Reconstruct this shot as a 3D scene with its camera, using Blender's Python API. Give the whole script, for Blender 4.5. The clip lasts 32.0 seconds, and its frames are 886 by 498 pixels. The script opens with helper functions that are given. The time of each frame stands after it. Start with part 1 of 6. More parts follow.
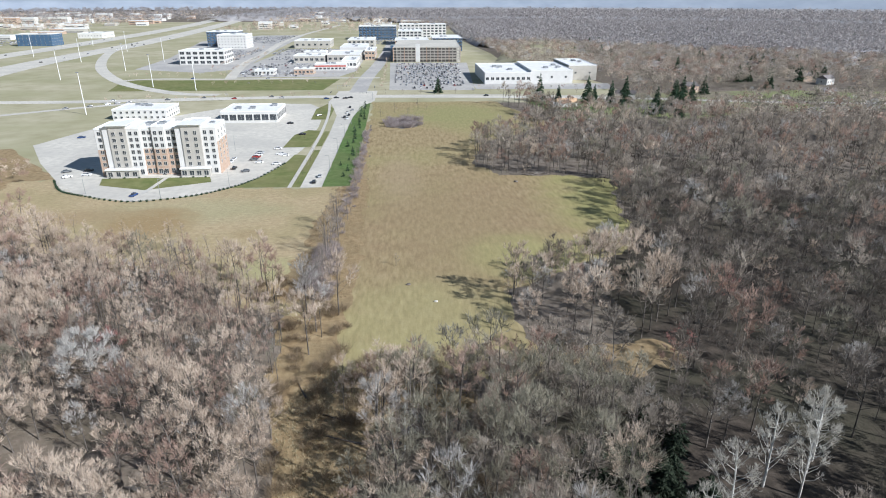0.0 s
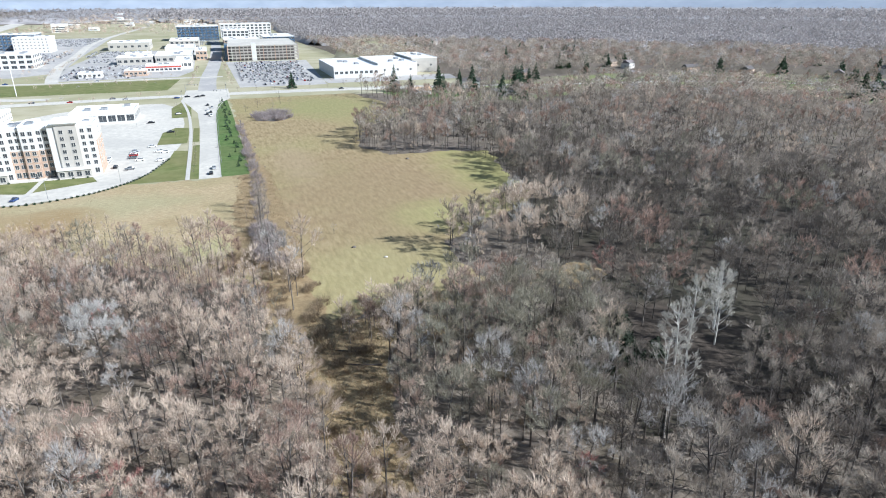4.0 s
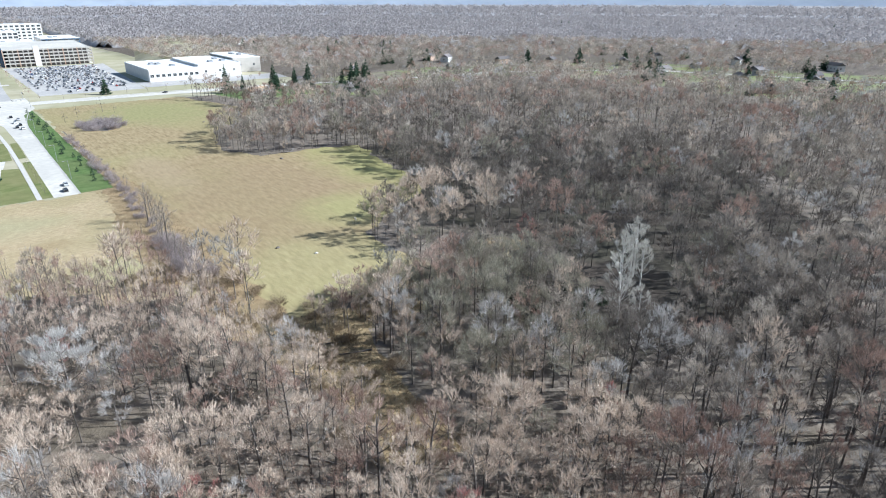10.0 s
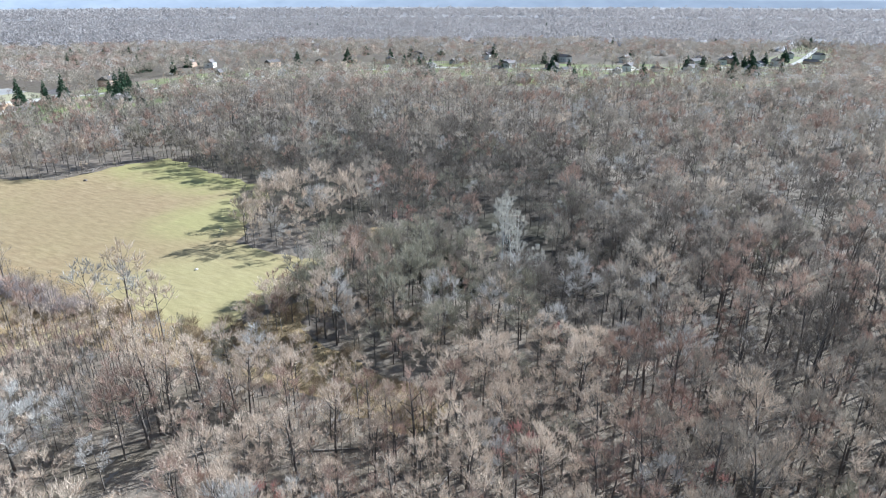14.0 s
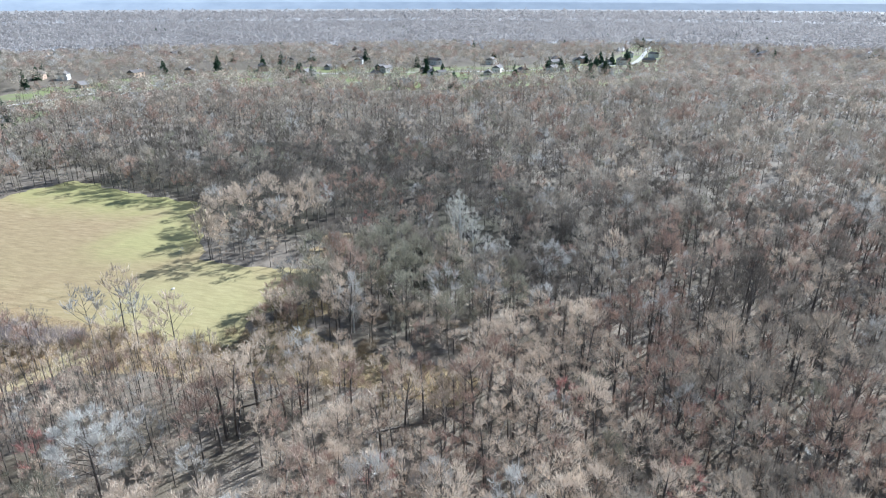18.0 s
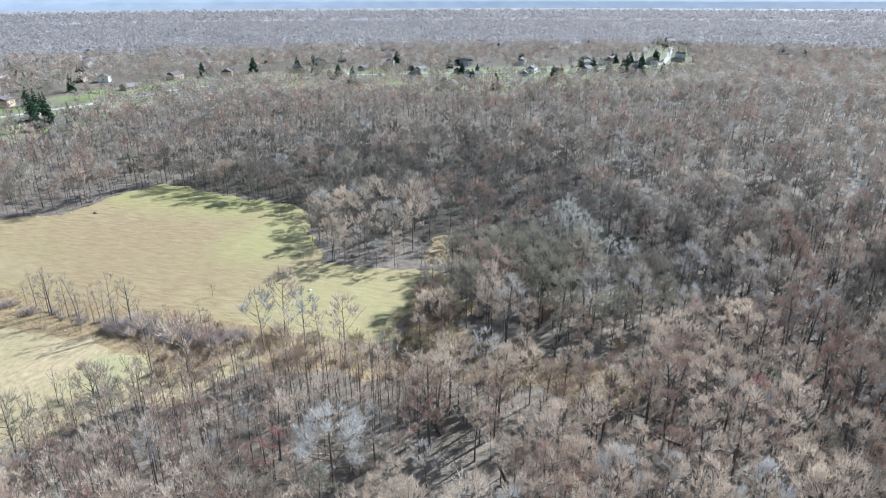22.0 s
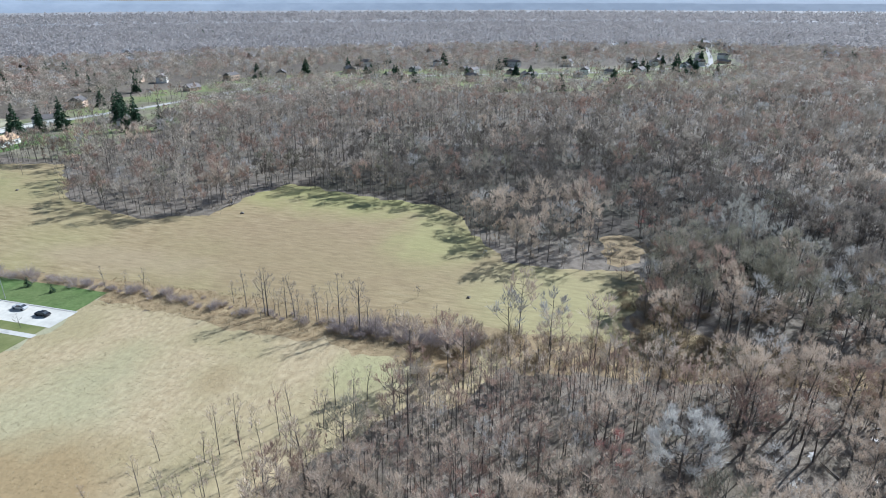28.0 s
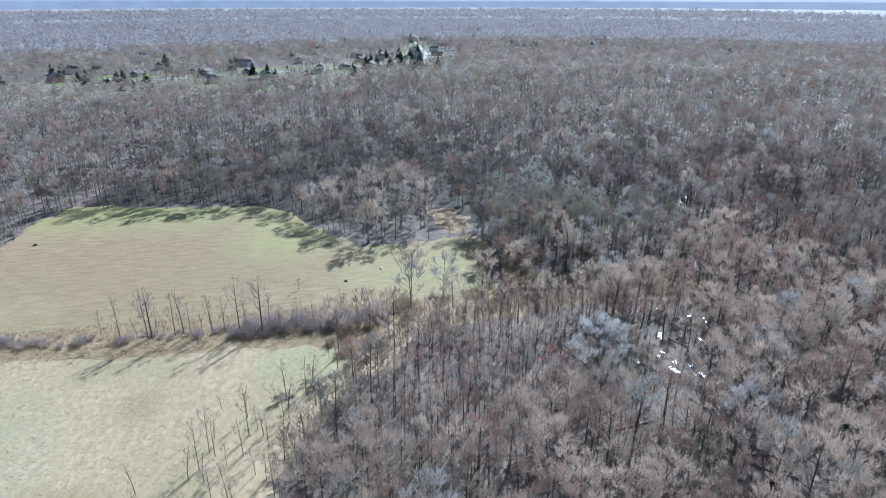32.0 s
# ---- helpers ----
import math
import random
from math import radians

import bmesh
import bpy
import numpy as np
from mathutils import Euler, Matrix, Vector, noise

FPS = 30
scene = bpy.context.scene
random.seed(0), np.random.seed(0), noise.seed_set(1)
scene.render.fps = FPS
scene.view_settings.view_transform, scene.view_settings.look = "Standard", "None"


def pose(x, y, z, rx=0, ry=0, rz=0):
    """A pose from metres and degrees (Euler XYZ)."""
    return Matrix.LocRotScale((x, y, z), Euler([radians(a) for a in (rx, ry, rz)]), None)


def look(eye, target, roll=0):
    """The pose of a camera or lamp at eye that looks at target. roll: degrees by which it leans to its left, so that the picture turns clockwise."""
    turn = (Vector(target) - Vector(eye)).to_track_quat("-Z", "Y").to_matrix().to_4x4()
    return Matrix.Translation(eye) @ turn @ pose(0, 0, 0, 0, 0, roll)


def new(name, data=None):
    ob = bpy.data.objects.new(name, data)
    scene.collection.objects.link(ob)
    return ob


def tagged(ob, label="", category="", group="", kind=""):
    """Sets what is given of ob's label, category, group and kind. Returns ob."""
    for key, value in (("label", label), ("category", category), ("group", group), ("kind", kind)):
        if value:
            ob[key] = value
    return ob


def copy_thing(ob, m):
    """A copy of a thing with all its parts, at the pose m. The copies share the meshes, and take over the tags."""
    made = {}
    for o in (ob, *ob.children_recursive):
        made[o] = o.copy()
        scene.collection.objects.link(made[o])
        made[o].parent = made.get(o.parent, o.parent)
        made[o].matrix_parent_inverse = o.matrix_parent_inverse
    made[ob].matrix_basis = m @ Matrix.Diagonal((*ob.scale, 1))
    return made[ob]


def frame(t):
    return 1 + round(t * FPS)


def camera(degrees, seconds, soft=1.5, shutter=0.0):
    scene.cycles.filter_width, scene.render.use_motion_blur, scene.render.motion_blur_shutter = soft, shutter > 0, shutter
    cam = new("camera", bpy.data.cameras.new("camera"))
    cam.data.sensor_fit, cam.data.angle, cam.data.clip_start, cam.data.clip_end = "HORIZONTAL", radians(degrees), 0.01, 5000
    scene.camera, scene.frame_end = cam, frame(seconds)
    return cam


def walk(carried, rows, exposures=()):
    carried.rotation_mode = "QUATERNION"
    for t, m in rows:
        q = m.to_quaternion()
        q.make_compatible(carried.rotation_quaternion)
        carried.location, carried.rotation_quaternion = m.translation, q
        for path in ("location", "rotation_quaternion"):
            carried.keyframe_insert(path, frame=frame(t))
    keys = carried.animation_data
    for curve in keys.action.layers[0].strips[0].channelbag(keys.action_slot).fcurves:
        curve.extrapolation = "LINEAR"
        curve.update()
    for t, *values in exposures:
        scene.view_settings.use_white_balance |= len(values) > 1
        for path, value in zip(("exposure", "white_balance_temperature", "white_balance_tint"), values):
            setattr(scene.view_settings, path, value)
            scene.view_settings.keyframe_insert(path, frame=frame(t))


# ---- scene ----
# Camera: height over the ground about 80 m, looking 22 degrees down
cam = camera(71.0, 32.0, soft=1.0)
ROWS = [
    (0.0, 0.00, 0.00, 82.78, -3.20, -22.18, -0.03),
    (0.5, -5.69, -3.02, 82.04, -7.68, -22.19, 0.00),
    (1.0, -11.31, -6.10, 81.33, -12.11, -22.17, 0.02),
    (1.5, -16.83, -9.15, 80.71, -16.49, -22.11, 0.13),
    (2.0, -22.25, -12.05, 80.11, -19.87, -22.12, 0.04),
    (2.5, -27.34, -14.62, 79.54, -19.81, -22.15, -0.00),
    (3.0, -31.75, -16.66, 79.09, -19.69, -22.18, -0.09),
    (3.5, -35.15, -18.10, 78.76, -19.54, -22.14, -0.15),
    (5.5, -44.31, -21.43, 77.83, -20.87, -22.21, -0.02),
    (6.0, -46.72, -21.34, 77.66, -22.93, -22.18, 0.03),
    (6.5, -49.30, -20.64, 77.57, -24.99, -22.24, -0.05),
    (7.0, -52.13, -19.53, 77.63, -27.06, -22.27, -0.03),
    (7.5, -55.31, -18.14, 77.74, -29.09, -22.29, -0.02),
    (8.0, -58.85, -16.70, 77.85, -30.90, -22.33, 0.00),
    (8.5, -62.64, -15.22, 77.93, -32.62, -22.35, -0.01),
    (9.0, -66.54, -13.62, 77.98, -34.34, -22.36, -0.01),
    (9.5, -70.53, -11.86, 77.96, -36.07, -22.34, -0.02),
    (10.0, -74.63, -9.96, 77.92, -37.85, -22.34, -0.03),
    (10.5, -78.79, -7.86, 77.89, -39.80, -22.31, -0.04),
    (11.0, -83.02, -5.64, 77.87, -42.00, -22.32, -0.04),
    (11.5, -87.35, -3.19, 77.90, -44.85, -22.32, 0.02),
    (12.0, -91.67, -0.52, 77.92, -48.05, -22.31, 0.05),
    (12.5, -95.87, 2.28, 77.85, -51.24, -22.25, 0.08),
    (13.0, -99.96, 5.19, 77.74, -54.40, -22.24, 0.10),
    (13.5, -103.93, 8.22, 77.61, -57.57, -22.17, 0.03),
    (14.0, -107.71, 11.40, 77.50, -60.77, -22.14, -0.02),
    (14.5, -111.35, 14.66, 77.50, -63.91, -22.13, -0.05),
    (15.0, -114.91, 17.89, 77.71, -67.05, -22.16, -0.09),
    (15.5, -118.48, 20.94, 78.28, -70.10, -22.16, -0.06),
    (17.5, -133.01, 32.11, 82.26, -74.44, -22.03, 0.21),
    (18.0, -136.32, 35.44, 83.28, -74.26, -22.05, 0.07),
    (18.5, -139.07, 39.26, 84.16, -74.18, -22.09, 0.02),
    (19.0, -141.34, 43.52, 84.79, -74.15, -22.11, -0.02),
    (19.5, -143.35, 48.21, 85.22, -74.13, -22.14, -0.05),
    (20.0, -145.18, 53.15, 85.52, -74.13, -22.16, -0.04),
    (20.5, -146.92, 58.20, 85.75, -74.15, -22.16, -0.05),
    (21.0, -148.58, 63.26, 85.94, -74.16, -22.18, -0.08),
    (21.5, -150.14, 68.24, 86.06, -74.15, -22.16, -0.10),
    (22.0, -151.62, 73.18, 86.11, -74.13, -22.15, -0.13),
    (22.5, -153.03, 78.07, 86.12, -74.13, -22.13, -0.10),
    (23.0, -154.40, 83.00, 86.08, -74.14, -22.12, -0.12),
    (23.5, -155.70, 87.98, 86.02, -74.16, -22.10, -0.10),
    (24.0, -156.96, 93.13, 85.91, -74.18, -22.08, -0.09),
    (24.5, -158.23, 98.42, 85.72, -74.20, -22.04, -0.08),
    (25.0, -159.46, 103.69, 85.50, -74.22, -22.00, -0.07),
    (25.5, -160.70, 108.92, 85.36, -74.19, -21.99, -0.07),
    (27.5, -166.03, 129.63, 85.33, -74.16, -22.02, -0.09),
    (28.0, -167.52, 134.87, 85.20, -74.15, -22.00, -0.06),
    (28.5, -169.23, 140.18, 84.96, -74.15, -21.98, -0.05),
    (29.0, -171.06, 145.55, 84.63, -74.14, -21.95, -0.04),
    (29.5, -173.03, 150.83, 84.38, -74.11, -21.92, -0.07),
    (30.0, -175.11, 155.84, 84.26, -74.19, -21.89, -0.05),
    (30.5, -177.48, 160.65, 84.35, -78.29, -21.95, 0.02),
    (31.0, -180.24, 165.56, 84.68, -88.24, -22.11, 0.11),
    (31.5, -183.19, 170.74, 85.20, -95.19, -22.17, 0.02),
    (32.0, -186.25, 176.05, 85.81, -100.38, -22.19, 0.06),
]
walk(cam, [(t, pose(x, y, z, 90 + pitch, 0, yaw) @ pose(0, 0, 0, 0, 0, roll)) for t, x, y, z, yaw, pitch, roll in ROWS],
     [(0.0, 0.35, 5800, 10), (3.0, 0.62, 5650, 9), (6.0, 0.76, 5600, 9), (11.0, 0.88, 5500, 8), (14.0, 1.06, 5450, 7), (19.0, 1.1, 5400, 6), (25.0, 0.87, 5400, 7), (30.0, 0.55, 5300, 8), (32.0, 0.74, 4950, 9)])

# World and sun: clear spring day, sun to the south-east
SUN_AZ, SUN_EL = 124.8, 34.0
world = bpy.data.worlds.new("sky")
scene.world = world
world.use_nodes = True
sky = world.node_tree.nodes.new("ShaderNodeTexSky")
sky.sky_type, sky.sun_disc = "NISHITA", False
sky.sun_elevation, sky.sun_rotation = radians(SUN_EL), radians(SUN_AZ)
sky.air_density, sky.dust_density, sky.ozone_density = 1.3, 0.4, 2.0
world.node_tree.links.new(sky.outputs[0], world.node_tree.nodes["Background"].inputs[0])
world.node_tree.nodes["Background"].inputs[1].default_value = 0.048
sun = new("sun", bpy.data.lights.new("sun", "SUN"))
sun.data.energy, sun.data.angle, sun.data.color = 5.0, radians(0.53), (1.0, 0.96, 0.9)
sx, sy = math.sin(radians(SUN_AZ)), math.cos(radians(SUN_AZ))
sun.matrix_world = look((0, 0, 300), (-sx * 300, -sy * 300, 300 - 300 * math.tan(radians(SUN_EL))))


# ---- materials ----
def material(name, colours, scale=1.0, detail=6.0, rough=0.9, metal=0.0, bump=0.0, bump_scale=None, stretch=(1, 1, 1),
             big=None, big_scale=0.05, big_mix=0.5, island=0.0, per_object=0.0, coords="Object", spread=(0.3, 0.7), spec=0.3, thin=0.0, mown=0.0, spots=()):
    """Two scales of noise between colours, with fine relief. big: a second colour laid over it in large soft patches."""
    m = bpy.data.materials.new(name)
    m.use_nodes = True
    nt = m.node_tree
    n, l = nt.nodes, nt.links
    p = n["Principled BSDF"]
    p.inputs["Roughness"].default_value, p.inputs["Metallic"].default_value = rough, metal
    p.inputs["Specular IOR Level"].default_value = spec
    tc, mp = n.new("ShaderNodeTexCoord"), n.new("ShaderNodeMapping")
    mp.inputs["Scale"].default_value = stretch
    l.new(tc.outputs[coords], mp.inputs["Vector"])
    no = n.new("ShaderNodeTexNoise")
    no.inputs["Scale"].default_value, no.inputs["Detail"].default_value, no.inputs["Roughness"].default_value = scale, detail, 0.62
    l.new(mp.outputs[0], no.inputs["Vector"])
    ra = n.new("ShaderNodeValToRGB")
    el = ra.color_ramp.elements
    while len(el) < len(colours):
        el.new(0.5)
    for k, c in enumerate(colours):
        el[k].position = spread[0] + (spread[1] - spread[0]) * k / max(1, len(colours) - 1)
        el[k].color = (*c, 1)
    l.new(no.outputs["Fac"], ra.inputs["Fac"])
    out = ra.outputs["Color"]
    if big:
        nb = n.new("ShaderNodeTexNoise")
        nb.inputs["Scale"].default_value, nb.inputs["Detail"].default_value = big_scale, 3.0
        l.new(tc.outputs[coords], nb.inputs["Vector"])
        rb = n.new("ShaderNodeValToRGB")
        rb.color_ramp.elements[0].position, rb.color_ramp.elements[1].position = 0.42, 0.62
        rb.color_ramp.elements[0].color, rb.color_ramp.elements[1].color = (0, 0, 0, 1), (big_mix,) * 3 + (1,)
        l.new(nb.outputs["Fac"], rb.inputs["Fac"])
        mx = n.new("ShaderNodeMixRGB")
        mx.inputs["Color2"].default_value = (*big, 1)
        l.new(rb.outputs["Color"], mx.inputs["Fac"])
        l.new(out, mx.inputs["Color1"])
        out = mx.outputs[0]
    for sx_, sy_, rx_, ry_, tone, amount in spots:
        # a soft-edged patch of other growth
        ms_, gr, nn = n.new("ShaderNodeMapping"), n.new("ShaderNodeTexGradient"), n.new("ShaderNodeTexNoise")
        ms_.vector_type = "TEXTURE"
        ms_.inputs["Location"].default_value, ms_.inputs["Scale"].default_value = (sx_, sy_, 0), (rx_, ry_, 1000)
        gr.gradient_type = "SPHERICAL"
        nn.inputs["Scale"].default_value, nn.inputs["Detail"].default_value = 0.09, 5.0
        l.new(tc.outputs[coords], ms_.inputs["Vector"])
        l.new(tc.outputs[coords], nn.inputs["Vector"])
        l.new(ms_.outputs[0], gr.inputs["Vector"])
        sm, m2 = n.new("ShaderNodeMath"), n.new("ShaderNodeMapRange")
        sm.operation = "ADD"
        l.new(gr.outputs["Fac"], sm.inputs[0])
        l.new(nn.outputs["Fac"], sm.inputs[1])
        m2.inputs["From Min"].default_value, m2.inputs["From Max"].default_value, m2.inputs["To Max"].default_value = 0.5, 1.15, amount
        l.new(sm.outputs[0], m2.inputs["Value"])
        gate = n.new("ShaderNodeMath")
        gate.operation = "MULTIPLY"
        g2 = n.new("ShaderNodeMapRange")
        g2.inputs["From Max"].default_value = 0.3
        l.new(gr.outputs["Fac"], g2.inputs["Value"])
        l.new(m2.outputs[0], gate.inputs[0])
        l.new(g2.outputs[0], gate.inputs[1])
        mt = n.new("ShaderNodeMixRGB")
        mt.inputs["Color2"].default_value = (*tone, 1)
        l.new(gate.outputs[0], mt.inputs["Fac"])
        l.new(out, mt.inputs["Color1"])
        out = mt.outputs[0]
    if spots:
        # tufts and bare earth show through everywhere
        mf, nf, rf, hf = n.new("ShaderNodeMapping"), n.new("ShaderNodeTexNoise"), n.new("ShaderNodeMapRange"), n.new("ShaderNodeHueSaturation")
        mf.inputs["Scale"].default_value = stretch
        nf.inputs["Scale"].default_value, nf.inputs["Detail"].default_value, nf.inputs["Roughness"].default_value = 0.75, 10.0, 0.7
        rf.inputs["From Min"].default_value, rf.inputs["From Max"].default_value = 0.3, 0.7
        rf.inputs["To Min"].default_value, rf.inputs["To Max"].default_value = 0.82, 1.17
        l.new(tc.outputs[coords], mf.inputs["Vector"])
        l.new(mf.outputs[0], nf.inputs["Vector"])
        l.new(nf.outputs["Fac"], rf.inputs["Value"])
        l.new(rf.outputs[0], hf.inputs["Value"])
        l.new(out, hf.inputs["Color"])
        out = hf.outputs[0]
    if mown:
        wv = n.new("ShaderNodeTexWave")
        wv.bands_direction = "X"
        wv.inputs["Scale"].default_value, wv.inputs["Distortion"].default_value = 0.06, 5.0
        wv.inputs["Detail"].default_value, wv.inputs["Detail Scale"].default_value = 3.0, 0.35
        l.new(tc.outputs[coords], wv.inputs["Vector"])
        wm = n.new("ShaderNodeMapRange")
        wm.inputs["To Min"].default_value, wm.inputs["To Max"].default_value = 1 - mown, 1 + mown
        l.new(wv.outputs["Fac"], wm.inputs["Value"])
        wh = n.new("ShaderNodeHueSaturation")
        l.new(wm.outputs[0], wh.inputs["Value"])
        l.new(out, wh.inputs["Color"])
        out = wh.outputs[0]
    if island or per_object:
        if island:
            rnd = n.new("ShaderNodeNewGeometry").outputs["Random Per Island"]
        else:
            rnd = n.new("ShaderNodeObjectInfo").outputs["Random"]
        mr = n.new("ShaderNodeMapRange")
        amount = island or per_object
        mr.inputs["To Min"].default_value, mr.inputs["To Max"].default_value = 1 - amount, 1 + amount
        l.new(rnd, mr.inputs["Value"])
        hs = n.new("ShaderNodeHueSaturation")
        l.new(mr.outputs[0], hs.inputs["Value"])
        l.new(out, hs.inputs["Color"])
        out = hs.outputs[0]
    l.new(out, p.inputs["Base Color"])
    if thin:
        tr, ms = n.new("ShaderNodeBsdfTranslucent"), n.new("ShaderNodeMixShader")
        ms.inputs["Fac"].default_value = thin
        l.new(out, tr.inputs["Color"])
        l.new(p.outputs[0], ms.inputs[1])
        l.new(tr.outputs[0], ms.inputs[2])
        l.new(ms.outputs[0], n["Material Output"].inputs["Surface"])
    if bump:
        bn = n.new("ShaderNodeTexNoise")
        bn.inputs["Scale"].default_value, bn.inputs["Detail"].default_value = bump_scale or scale * 3, 4.0
        l.new(tc.outputs[coords], bn.inputs["Vector"])
        bp = n.new("ShaderNodeBump")
        bp.inputs["Strength"].default_value, bp.inputs["Distance"].default_value = min(1.0, bump), 0.3
        l.new(bn.outputs["Fac"], bp.inputs["Height"])
        l.new(bp.outputs[0], p.inputs["Normal"])
    return m


M_LITTER = material("leaf_litter", [(0.1, 0.08, 0.062), (0.18, 0.15, 0.12), (0.26, 0.22, 0.18)], 0.3, 9, big=(0.15, 0.13, 0.09), big_scale=0.02, bump=0.6, bump_scale=2.0)
M_PALELITTER = material("pale_leaf_litter", [(0.115, 0.094, 0.07), (0.21, 0.174, 0.136), (0.31, 0.264, 0.213)], 0.5, 11, big=(0.13, 0.107, 0.075), big_scale=0.06, big_mix=0.8, bump=0.7, bump_scale=2.0, spread=(0.25, 0.75))
M_FIELD = material("mown_field", [(0.2, 0.145, 0.075), (0.32, 0.247, 0.132), (0.42, 0.338, 0.195)], 0.5, 12, stretch=(1.0, 0.25, 1), big=(0.31, 0.275, 0.125), big_scale=0.014, big_mix=0.6, bump=0.25, bump_scale=1.2, spread=(0.27, 0.73), mown=0.009,
                   spots=((18, 240, 70, 95, (0.28, 0.2, 0.115), 0.55), (92, 250, 46, 85, (0.31, 0.297, 0.115), 0.75), (40, 470, 60, 70, (0.27, 0.27, 0.11), 0.65), (5, 150, 45, 34, (0.35, 0.315, 0.15), 0.6), (45, 195, 34, 30, (0.33, 0.31, 0.13), 0.7), (-4, 300, 14, 60, (0.36, 0.28, 0.17), 0.5)))
M_MEADOW = material("dry_meadow", [(0.315, 0.236, 0.128), (0.425, 0.335, 0.2), (0.51, 0.412, 0.26)], 0.6, 12, stretch=(0.7, 1, 1), big=(0.33, 0.28, 0.145), big_scale=0.035, big_mix=0.6, bump=0.2, bump_scale=1.8, spread=(0.22, 0.78), mown=0.004,
                    spots=((-46, 187, 17, 15, (0.35, 0.34, 0.17), 0.65), (-34, 172, 15, 11, (0.3, 0.2, 0.1), 0.9), (-90, 250, 50, 24, (0.39, 0.36, 0.215), 0.6), (-130, 245, 30, 14, (0.34, 0.25, 0.14), 0.7), (-102, 236, 24, 26, (0.32, 0.228, 0.115), 0.9), (-60, 222, 9, 7, (0.33, 0.25, 0.135), 0.7)))
M_LAWN = material("lawn", [(0.06, 0.11, 0.025), (0.1, 0.165, 0.045), (0.15, 0.21, 0.07)], 0.3, 9, big=(0.14, 0.16, 0.06), big_scale=0.04, big_mix=0.5, bump=0.5)
M_VERGE = material("verge_grass", [(0.32, 0.29, 0.18), (0.42, 0.385, 0.26), (0.5, 0.46, 0.33)], 0.05, 12, big=(0.29, 0.285, 0.15), big_scale=0.009, big_mix=0.65, bump=0.3, spread=(0.25, 0.75))
M_YARD = material("wooded_yards", [(0.13, 0.11, 0.08), (0.2, 0.175, 0.125), (0.28, 0.25, 0.17)], 0.1, 9, big=(0.2, 0.24, 0.08), big_scale=0.03, big_mix=0.85, bump=0.3)
M_RUSTGRASS = material("rust_grass", [(0.19, 0.132, 0.07), (0.31, 0.225, 0.122), (0.41, 0.315, 0.18)], 0.4, 9, big=(0.26, 0.2, 0.11), big_scale=0.06, bump=0.6)
M_OLIVE = material("olive_lawn", [(0.1, 0.13, 0.035), (0.16, 0.18, 0.06), (0.23, 0.23, 0.1)], 0.15, 9, big=(0.22, 0.2, 0.09), big_scale=0.03, big_mix=0.5, bump=0.3)
# dark brown litter, darkened further to carry the canopy's shade
M_SHADELITTER = material("shade_dark_litter", [(0.03, 0.024, 0.018), (0.06, 0.048, 0.037), (0.105, 0.085, 0.066)], 0.4, 9, big=(0.06, 0.06, 0.035), big_scale=0.04, bump=0.6, bump_scale=2.0)
M_CONCRETE = material("concrete_paving", [(0.5, 0.47, 0.42), (0.6, 0.57, 0.5), (0.68, 0.64, 0.57)], 0.3, 6, big=(0.45, 0.43, 0.39), big_scale=0.03, bump=0.1)
M_ASPHALT = material("pale_asphalt", [(0.38, 0.365, 0.34), (0.47, 0.45, 0.42), (0.54, 0.515, 0.475)], 0.25, 7, big=(0.33, 0.32, 0.315), big_scale=0.03, bump=0.1)
M_BARK = material("grey_bark", [(0.075, 0.064, 0.055), (0.145, 0.126, 0.11), (0.23, 0.205, 0.18)], 0.8, 5, per_object=0.25)
M_TWIG = material("grey_twigs", [(0.268, 0.229, 0.188), (0.412, 0.357, 0.296), (0.567, 0.5, 0.42)], 0.085, 2, island=0.1, thin=0.26, spread=(0.36, 0.64))
M_TWIG_RED = material("reddish_twigs", [(0.278, 0.19, 0.151), (0.422, 0.3, 0.24), (0.546, 0.41, 0.334)], 0.085, 2, island=0.1, thin=0.26, spread=(0.36, 0.64))
M_TWIG_TAN = material("tan_twigs", [(0.471, 0.382, 0.3), (0.618, 0.51, 0.41), (0.741, 0.626, 0.506)], 0.085, 2, island=0.1, thin=0.26, spread=(0.36, 0.64))
# cooler, greyer twigs for far trees: distance haze put into the colour
M_TWIG_HAZE = material("far_haze_twigs", [(0.297, 0.272, 0.26), (0.396, 0.366, 0.354), (0.495, 0.463, 0.448)], 0.02, 2, island=0.1, thin=0.4, spread=(0.2, 0.8))
# darker grey twigs: the eastern wood's shade put into the colour
M_TWIG_SHADED = material("shaded_grey_twigs", [(0.125, 0.105, 0.088), (0.21, 0.182, 0.154), (0.31, 0.274, 0.235)], 0.085, 2, island=0.1, thin=0.26, spread=(0.36, 0.64))
M_TWIG_OLIVE = material("olive_grey_twigs", [(0.21, 0.192, 0.14), (0.33, 0.305, 0.232), (0.45, 0.42, 0.33)], 0.085, 2, island=0.1, thin=0.26, spread=(0.36, 0.64))
M_TWIG_ASH = material("ash_grey_twigs", [(0.37, 0.345, 0.32), (0.5, 0.475, 0.445), (0.6, 0.575, 0.54)], 0.085, 2, island=0.1, thin=0.3, spread=(0.36, 0.64))
M_BARK_PALE = material("pale_bark", [(0.5, 0.48, 0.44), (0.64, 0.62, 0.57), (0.75, 0.73, 0.68)], 0.8, 4)
M_TWIG_PALE = material("pale_twigs", [(0.47, 0.445, 0.39), (0.58, 0.552, 0.488), (0.66, 0.63, 0.56)], 0.3, 3, island=0.2, thin=0.25)
